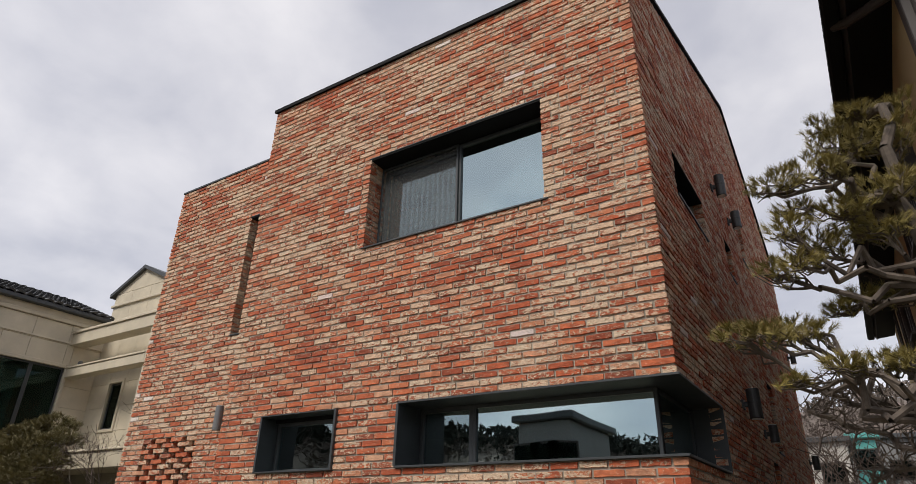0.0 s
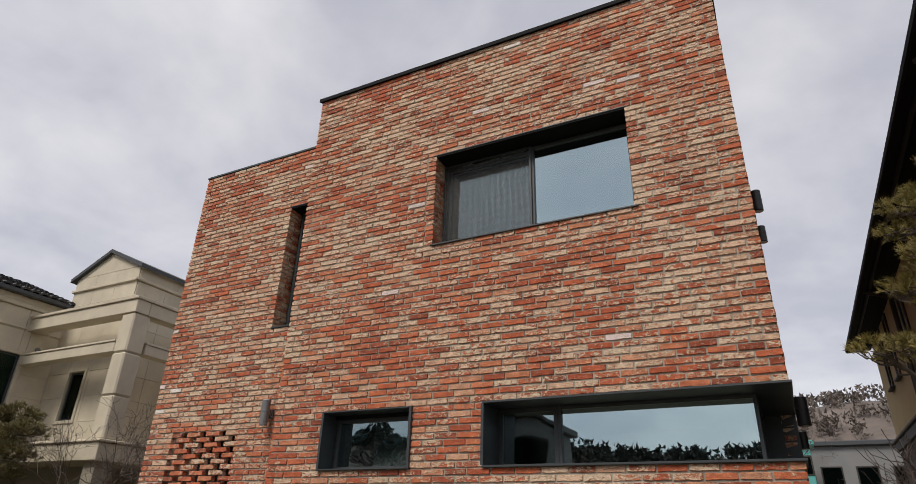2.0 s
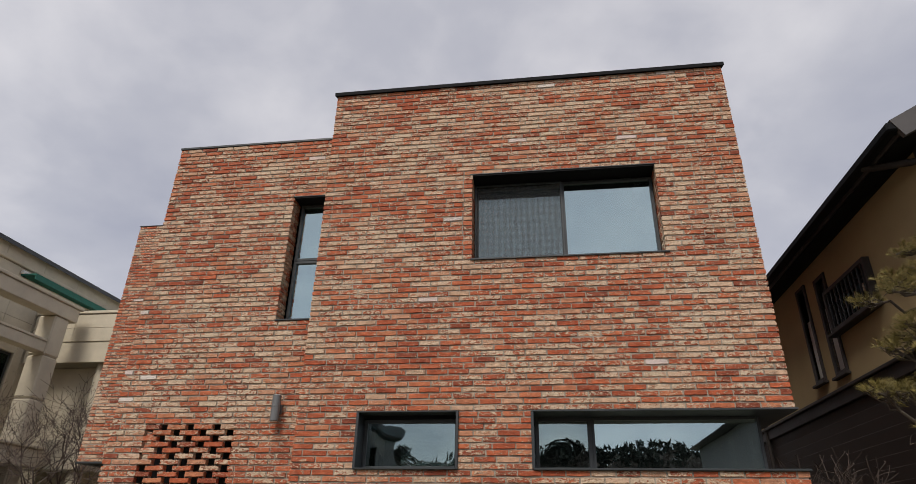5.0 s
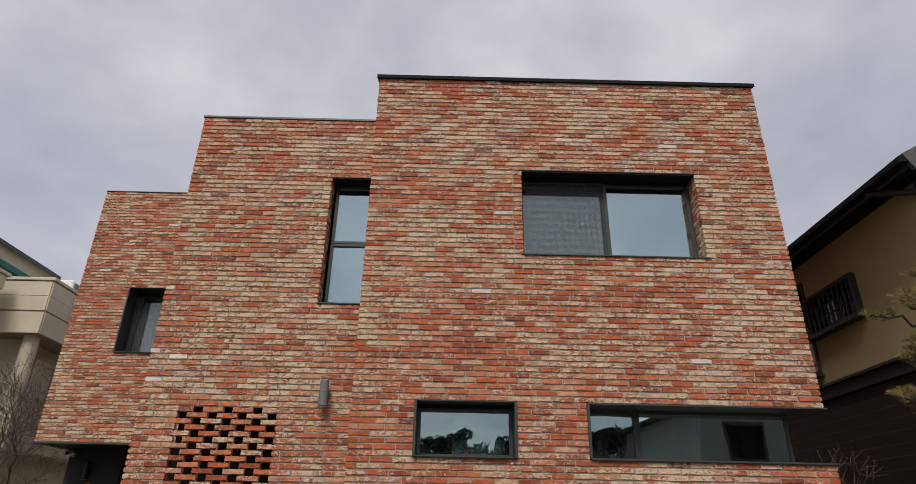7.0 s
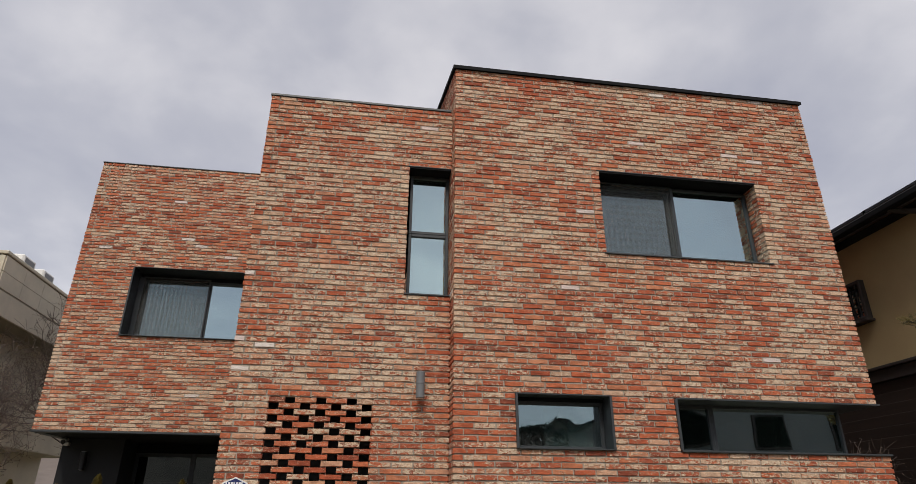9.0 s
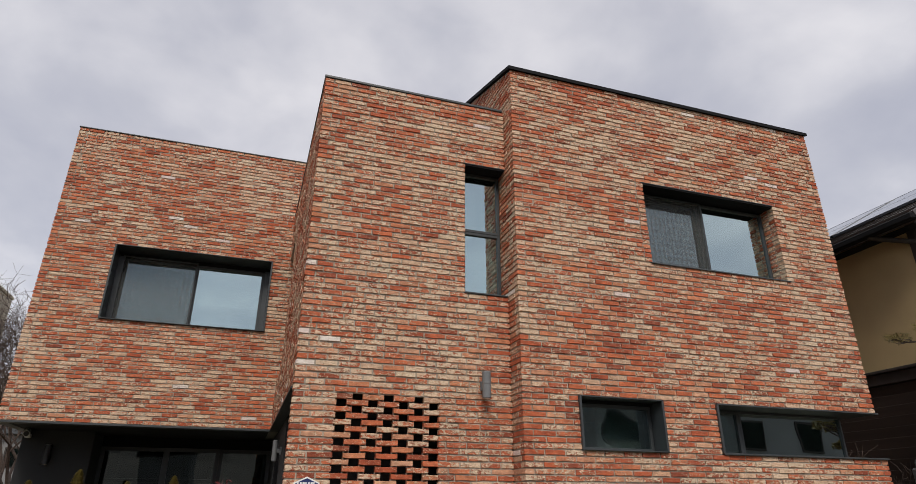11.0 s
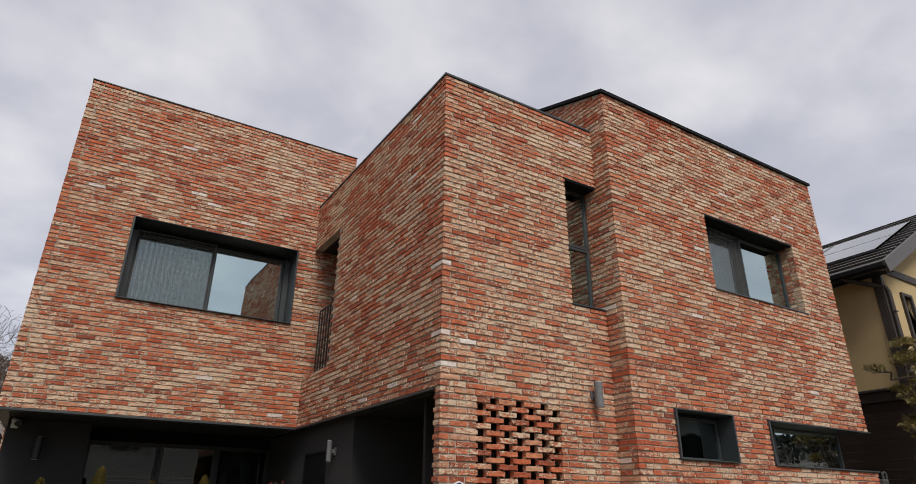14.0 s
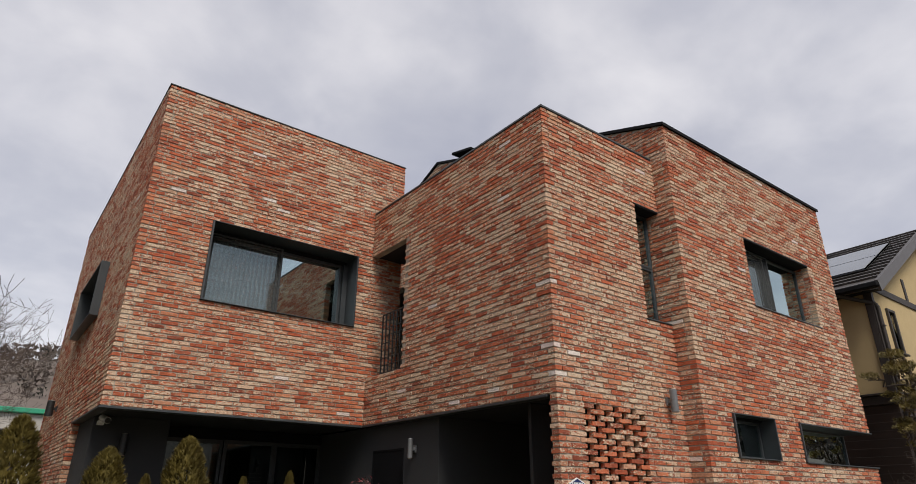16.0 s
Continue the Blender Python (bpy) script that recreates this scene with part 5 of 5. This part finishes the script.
def bare_tree(base, height, label, seed, spread=0.5, name="bare_tree", depth=5, r=0.05, lean=(0, 0, 0), stems=1, material=None):
    """A leafless tree: limbs that fork down to fine twigs."""
    rng = random.Random(seed)
    t = thing(name, label, "tree" if name == "bare_tree" else "shrub")
    trunk, twigs = Soup(), Soup()
    material = material or TWIG

    def grow(a, d, ln, rad, level):
        soup = trunk if level < 2 else twigs
        b = a + d * ln
        m = a.lerp(b, 0.5) + rvec(rng) * ln * 0.07
        sides = 6 if level < 2 else 3
        rad = max(rad, 0.0045)
        soup.tube(a, m, rad, rad * 0.85, sides)
        soup.tube(m, b, rad * 0.85, rad * 0.68, sides)
        if level >= depth:
            if rng.random() < 0.5:
                twigs.tube(b, b + rvec(rng, 0.5) * 0.03, 0.006, 0.003, 3)
            return
        for i in range(rng.choice((2, 3, 3))):
            nd = (d + rvec(rng, 0.25) * spread * (1.0 + 0.25 * level)).normalized()
            grow(b if i else m.lerp(b, rng.uniform(0.4, 1)), nd, ln * rng.uniform(0.62, 0.86), rad * 0.6, level + 1)

    for i in range(stems):
        d = Vector((lean[0] + rng.uniform(-0.25, 0.25) * (stems > 1), lean[1] + rng.uniform(-0.25, 0.25) * (stems > 1), 1)).normalized()
        grow(Vector(base), d, height * 0.3, r, 0)
    trunk.link("trunk", material, t)
    twigs.link("crown", material, t)
    return t


def thuja(base, height, radius, seed, label):
    """A clipped golden thuja: an uneven cone of many flat upright sprays."""
    rng = random.Random(seed)
    t = thing("thuja", label, "conifer", group="thujas along the house")
    stem, crown = Soup(), Soup()
    o = Vector(base)
    stem.tube(o, o + Vector((0, 0, height * 0.9)), 0.035, 0.01, 7)
    stem.link("trunk", BARK, t)
    lobes = [(rng.uniform(0, 6.28), rng.uniform(0.3, 0.95), rng.uniform(0.75, 1.12)) for _ in range(14)]
    for i in range(int(8200 * height * radius)):
        h = rng.random() ** 1.25
        a_ = rng.uniform(0, 6.28)
        prof = radius * (1 - h) ** 0.62 * (0.88 + 0.12 * math.sin(h * 21 + a_ * 2))
        for la, lh, ls in lobes:
            g = math.exp(-((math.atan2(math.sin(a_ - la), math.cos(a_ - la)) / 0.55) ** 2) - ((h - lh) / 0.14) ** 2)
            prof *= 1 + (ls - 0.85) * g
        q = prof * rng.uniform(0.72, 1.04)
        p = o + Vector((math.cos(a_) * q, math.sin(a_) * q, 0.12 + h * (height - 0.12)))
        out_ = Vector((math.cos(a_), math.sin(a_), 0))
        axis = (Vector((0, 0, 1)) + out_ * rng.uniform(0.2, 0.9) + rvec(rng) * 0.25).normalized()
        s = axis.cross(rvec(rng)).normalized()
        for j in range(5):
            d = (axis + s * (j - 2) * 0.28).normalized()
            w = d.cross(out_ + rvec(rng) * 0.3)
            crown.blade(p, p + d * 0.036 * rng.uniform(0.7, 1.2), 0.012, w.normalized() if w.length > 0.01 else s)
    crown.link("foliage", THUJA, t)
    return t


pine((0.42, 4.1, 0), [(0.42, 4.15, 0), (0.55, 4.15, 1.2), (0.38, 4.15, 2.3), (0.52, 4.2, 3.0), (0.40, 4.2, 3.6), (0.48, 4.25, 4.3)],
     [(0.60, 4.49, 4.38, 0.18), (0.33, 4.30, 4.32, 0.14), (0.14, 4.29, 4.26, 0.13), (0.22, 4.17, 4.04, 0.20), (0.47, 4.36, 4.14, 0.22),
      (-0.21, 3.95, 3.75, 0.15), (-0.02, 4.29, 3.99, 0.17), (0.10, 3.85, 3.72, 0.11), (0.35, 4.16, 3.65, 0.24), (0.10, 4.05, 3.54, 0.17),
      (0.50, 4.40, 3.77, 0.14), (-0.17, 3.94, 3.45, 0.13), (-0.07, 4.24, 3.43, 0.18), (0.14, 4.49, 3.56, 0.15), (0.30, 4.12, 3.41, 0.15),
      (-0.30, 4.12, 3.28, 0.13), (-0.15, 3.85, 3.19, 0.10), (-0.59, 4.02, 2.87, 0.12), (-0.42, 3.87, 2.83, 0.13), (-0.31, 4.28, 2.94, 0.14),
      (-0.15, 4.05, 2.85, 0.07), (-0.02, 4.28, 3.01, 0.10), (0.10, 4.40, 3.10, 0.13), (0.29, 4.44, 3.10, 0.13), (-0.34, 3.93, 2.55, 0.07),
      (-0.07, 3.88, 2.60, 0.10), (0.13, 4.32, 2.69, 0.13), (0.23, 4.13, 2.65, 0.09), (-0.14, 4.67, 3.90, 0.14)],
     NEEDLE, "olive cloud-pruned pine beside the ochre house", 3,
     bare=[[(0.40, 4.15, 2.15), (0.15, 4.2, 2.20), (-0.08, 4.2, 2.32), (-0.30, 4.2, 2.43)], [(0.40, 4.15, 2.30), (0.20, 4.2, 2.41), (-0.09, 4.2, 2.45), (-0.25, 4.2, 2.57)],
           [(0.45, 4.15, 2.05), (0.25, 4.3, 2.10), (0.02, 4.4, 2.12), (-0.12, 4.4, 2.02)]])
pine((-19.6, 8.6, 0), [(-19.6, 8.6, 0), (-19.3, 8.6, 1.5), (-19.7, 8.6, 2.8), (-19.4, 8.6, 3.8)],
     [(-18.5, 8.7, 4.20, 0.55), (-17.8, 8.6, 3.75, 0.5), (-19.2, 8.5, 3.95, 0.75), (-18.6, 8.3, 3.5, 0.8), (-17.9, 8.5, 3.2, 0.6), (-20.2, 8.6, 3.6, 0.85), (-19.2, 8.2, 3.0, 0.9), (-21.1, 8.3, 3.7, 0.7), (-20.8, 8.4, 3.0, 0.8), (-18.2, 8.3, 2.8, 0.7)],
     DULLNEEDLE, "dark rounded pine before the stone house", 5, 480, 0.13, 14, 0.014, 0.7)
RB = "leafless shrub with thin reddish twigs between the houses"
bare_tree((-0.15, 6.6, 0), 2.7, RB, 11, 0.5, depth=5, r=0.035, stems=2)
bare_tree((0.2, 5.6, 0), 2.3, RB, 12, 0.5, depth=5, r=0.03, stems=2)
bare_tree((0.1, 7.6, 0), 2.9, RB, 13, 0.5, depth=5, r=0.03, stems=2)
bare_tree((-14.2, 12.2, 0), 4.9, "bare dark garden tree before the stone house", 14, 0.55, depth=6, r=0.06, stems=2)
bare_tree((-15.3, 11.3, 0), 4.3, "bare dark garden tree before the stone house", 15, 0.6, depth=6, r=0.05, stems=2)
bare_tree((-16.6, 9.3, 0), 4.6, "bare ornamental tree beside the balcony", 16, 0.5, depth=6, r=0.05, stems=1, lean=(0.15, 0, 0))
bare_tree((-13.6, 17.2, 0), 6.6, "leafless tree behind the brick wing", 17, 0.5, depth=7, r=0.07, stems=3)
bare_tree((-14.6, 21.0, 0), 6.6, "leafless tree behind the brick wing", 18, 0.5, depth=7, r=0.08, stems=2)
bare_tree((-1.5, 24.0, 0), 6.0, "leafless tree behind the houses", 19, 0.5, depth=7, r=0.07)
LBL = "golden-green thuja bush in the front bed"
thuja((-11.97, 4.62, 0), 2.10, 0.54, 21, LBL)
thuja((-12.41, 4.73, 0), 2.02, 0.48, 22, LBL)
thuja((-12.93, 4.25, 0), 2.13, 0.48, 23, LBL)
thuja((-13.4, 4.5, 0), 2.16, 0.46, 24, LBL)
for i, x in enumerate((-11.9, -11.3, -10.7, -10.1, -9.5)):
    thuja((x, 8.75 + 0.1 * (i % 2), 0), (2.05, 2.0, 2.14, 2.0, 2.08)[i], 0.30, 30 + i, "small golden thuja before the glass doors")


def red_shrub(base, height, seed):
    rng = random.Random(seed)
    t = thing("nandina_shrub", "low shrub with dark red winter leaves", "shrub")
    stems, leaves = Soup(), Soup()
    o = Vector(base)
    for i in range(9):
        top = o + Vector((rng.uniform(-0.28, 0.28), rng.uniform(-0.25, 0.25), height * rng.uniform(0.8, 1.03)))
        crooked(stems, rng, o + rvec(rng) * 0.03 + Vector((0, 0, 0.03)), top, 0.008, 0.003, 5, 0.06, 4)
        for j in range(34):
            p = top + Vector((rng.gauss(0, 0.07), rng.gauss(0, 0.07), -abs(rng.gauss(0, 0.12))))
            d = rvec(rng, 0.3)
            s = d.orthogonal().normalized()
            stems.tube(top.lerp(o, 0.1 * rng.random()), p, 0.002, 0.001, 3)
            a, b = p, p + d * 0.055
            m_ = a.lerp(b, 0.45)
            leaves.tri(a, m_ + s * 0.011, b)
            leaves.tri(a, b, m_ - s * 0.011)
    stems.link("stem", TWIG, t)
    leaves.link("foliage", REDLEAF, t)


red_shrub((-8.75, 7.9, 0), 2.06, 41)
red_shrub((-9.05, 8.15, 0), 1.98, 42)

# ---- distance ----
HILLMAT = plain("wooded_winter_hill", (0.135, 0.110, 0.095), 1.0, vary=0.35, scale=0.03, grain=0.25, bump=0)
DARKWOOD = plain("dark_evergreen_wood", (0.030, 0.034, 0.024), 1.0, vary=0.4, scale=0.2, grain=3, bump=0, pieces=0.5)
BROWNWOOD = plain("bare_brown_wood", (0.17, 0.140, 0.120), 1.0, vary=0.3, scale=0.2, grain=3, bump=0, pieces=0.4)


def hill_height(a):
    """Ridge height over the compass angle (0 = +y), at 420 m."""
    base = (66 if math.cos(a) > -0.2 else 44) + 7 * math.sin(2.0 * a + 0.4) + 4 * math.sin(5 * a + 1.0) + 2 * math.sin(11 * a)
    return base


verts, faces = [], []
NA = 240
radii = [150, 200, 250, 300, 350, 390, 420, 470, 560]
shape_ = [0.0, 0.10, 0.28, 0.52, 0.78, 0.93, 1.0, 0.9, 0.4]
for i in range(NA):
    a = i * 2 * math.pi / NA
    for r, s in zip(radii, shape_):
        wob = noise.noise(Vector((math.cos(a) * r * 0.02, math.sin(a) * r * 0.02, 3))) * 6 * min(1, s * 3)
        verts.append((math.sin(a) * r - 5, math.cos(a) * r, hill_height(a) * s + wob - (0.5 if s == 0 else 0)))
nr = len(radii)
for i in range(NA):
    j = (i + 1) % NA
    for k in range(nr - 1):
        faces.append((i * nr + k, i * nr + k + 1, j * nr + k + 1, j * nr + k))
hill = link_mesh("hill", verts, faces, HILLMAT, smooth=True)
tagged(hill, "wooded hills in winter all round the village", "hill", kind="structure")


def wood(name, label, material, count, seed, r0, r1, size, where=None):
    """Many small rough trees on the hills or plain, as one mass."""
    rng = random.Random(seed)
    s = Soup()
    made = 0
    while made < count:
        a = rng.uniform(0, 2 * math.pi)
        if where and not where(a):
            continue
        r = rng.uniform(r0, r1)
        z = np.interp(r, radii, shape_) * hill_height(a) - 1.5
        o = Vector((math.sin(a) * r - 5, math.cos(a) * r, float(z)))
        h = size * rng.uniform(0.6, 1.25)
        s.tube(o, o + Vector((0, 0, h * 0.7)), h * 0.02, h * 0.01, 3)
        for j in range(16):
            p = o + Vector((rng.gauss(0, 0.17) * h, rng.gauss(0, 0.17) * h, h * rng.uniform(0.35, 0.95)))
            d = rvec(rng, 0.9)
            w = h * rng.uniform(0.04, 0.12)
            q = d.orthogonal().normalized()
            s.tri(p - q * w, p + q * w, p + d * h * rng.uniform(0.15, 0.3))
            q2 = d.cross(q)
            s.tri(p - q2 * w, p + q2 * w, p + d * h * rng.uniform(0.12, 0.28))
        made += 1
    ob = s.link(name, material, None)
    return tagged(ob, label, "trees", kind="stuff")


wood("hill_trees", "bare winter trees covering the hills", BROWNWOOD, 3600, 51, 300, 430, 9.0)
wood("hill_pines", "dark pines along the hills", DARKWOOD, 220, 52, 300, 425, 9.0)
behind = lambda a: math.cos(a) < -0.1
wood("far_pines", "dark pine belt on the hill across the road", DARKWOOD, 1500, 53, 330, 430, 13.0, behind)

# buildings in the distance and across the road
FARWALL = plain("far_pale_render", (0.42, 0.40, 0.37), 0.9, vary=0.1, scale=0.5)
FARGREY = plain("far_grey_render", (0.20, 0.20, 0.20), 0.9, vary=0.12, scale=0.5)
FARGREEN = plain("green_metal_roof", (0.03, 0.30, 0.17), 0.5, vary=0.1)
TURQ = plain("turquoise_panel", (0.10, 0.38, 0.36), 0.4, vary=0.1)


def far_building(x0, x1, y0, y1, h, wall_mat, roof_mat, label, rows=2, cols=3, gable=0.0, face="y", faces_=-1):
    t = thing("far_building", label, "building")
    part("wall", add_box(bmesh.new(), x0, x1, y0, y1, 0, h, 0.05), wall_mat, t)
    if gable:
        cx = (x0 + x1) / 2
        e = 0.5
        link_mesh("roof", [(x0 - e, y0 - e, h), (x1 + e, y0 - e, h), (cx, y0 - e, h + gable), (x0 - e, y1 + e, h), (x1 + e, y1 + e, h), (cx, y1 + e, h + gable)],
                  [(0, 1, 2), (5, 4, 3), (0, 3, 4, 1), (1, 4, 5, 2), (2, 5, 3, 0)], roof_mat, t)
    else:
        part("roof", add_box(bmesh.new(), x0 - 0.3, x1 + 0.3, y0 - 0.3, y1 + 0.3, h, h + 0.35, 0.05), roof_mat, t)
    yy = y0 if faces_ < 0 else y1
    for r in range(rows):
        for c in range(cols):
            x = x0 + (x1 - x0) * (c + 0.5) / cols
            z = h * (r + 0.5) / rows
            w = part("window", add_box(bmesh.new(), x - 0.7, x + 0.7, yy - 0.06, yy + 0.06, z - 0.6, z + 0.7, 0.02), BOARD, t)
            part("pane", add_box(bmesh.new(), x - 0.6, x + 0.6, yy - 0.08, yy + 0.08, z - 0.5, z + 0.6, 0), TEAL, w)
    return t


far_building(-5.5, -1.4, 48, 58, 7.6, FARWALL, TRIM, "pale rendered building behind the houses", 2, 2)
far_building(-1.2, 0.2, 50, 52, 8.0, TURQ, TURQ, "turquoise stair tower behind the houses", 3, 1)
far_building(0.3, 7, 54, 62, 8.4, FARGREY, TRIM, "grey building behind the houses", 2, 3)
far_building(-14, -8.6, 52, 60, 7.0, FARWALL, FARGREEN, "pale building with a green metal roof", 2, 3)
far_building(-24, -15, 48, 60, 6.0, FARGREY, TRIM, "grey house behind bare trees", 2, 3, 2.0)
far_building(-13.8, -11.2, -22, -17, 6.5, FARGREY, TRIM, "modern grey house across the road", 2, 3, 0.0, faces_=1)
far_building(4, 17, -22, -11, 6.0, FARGREY, TRIM, "grey house across the road", 2, 4, 1.6, faces_=1)
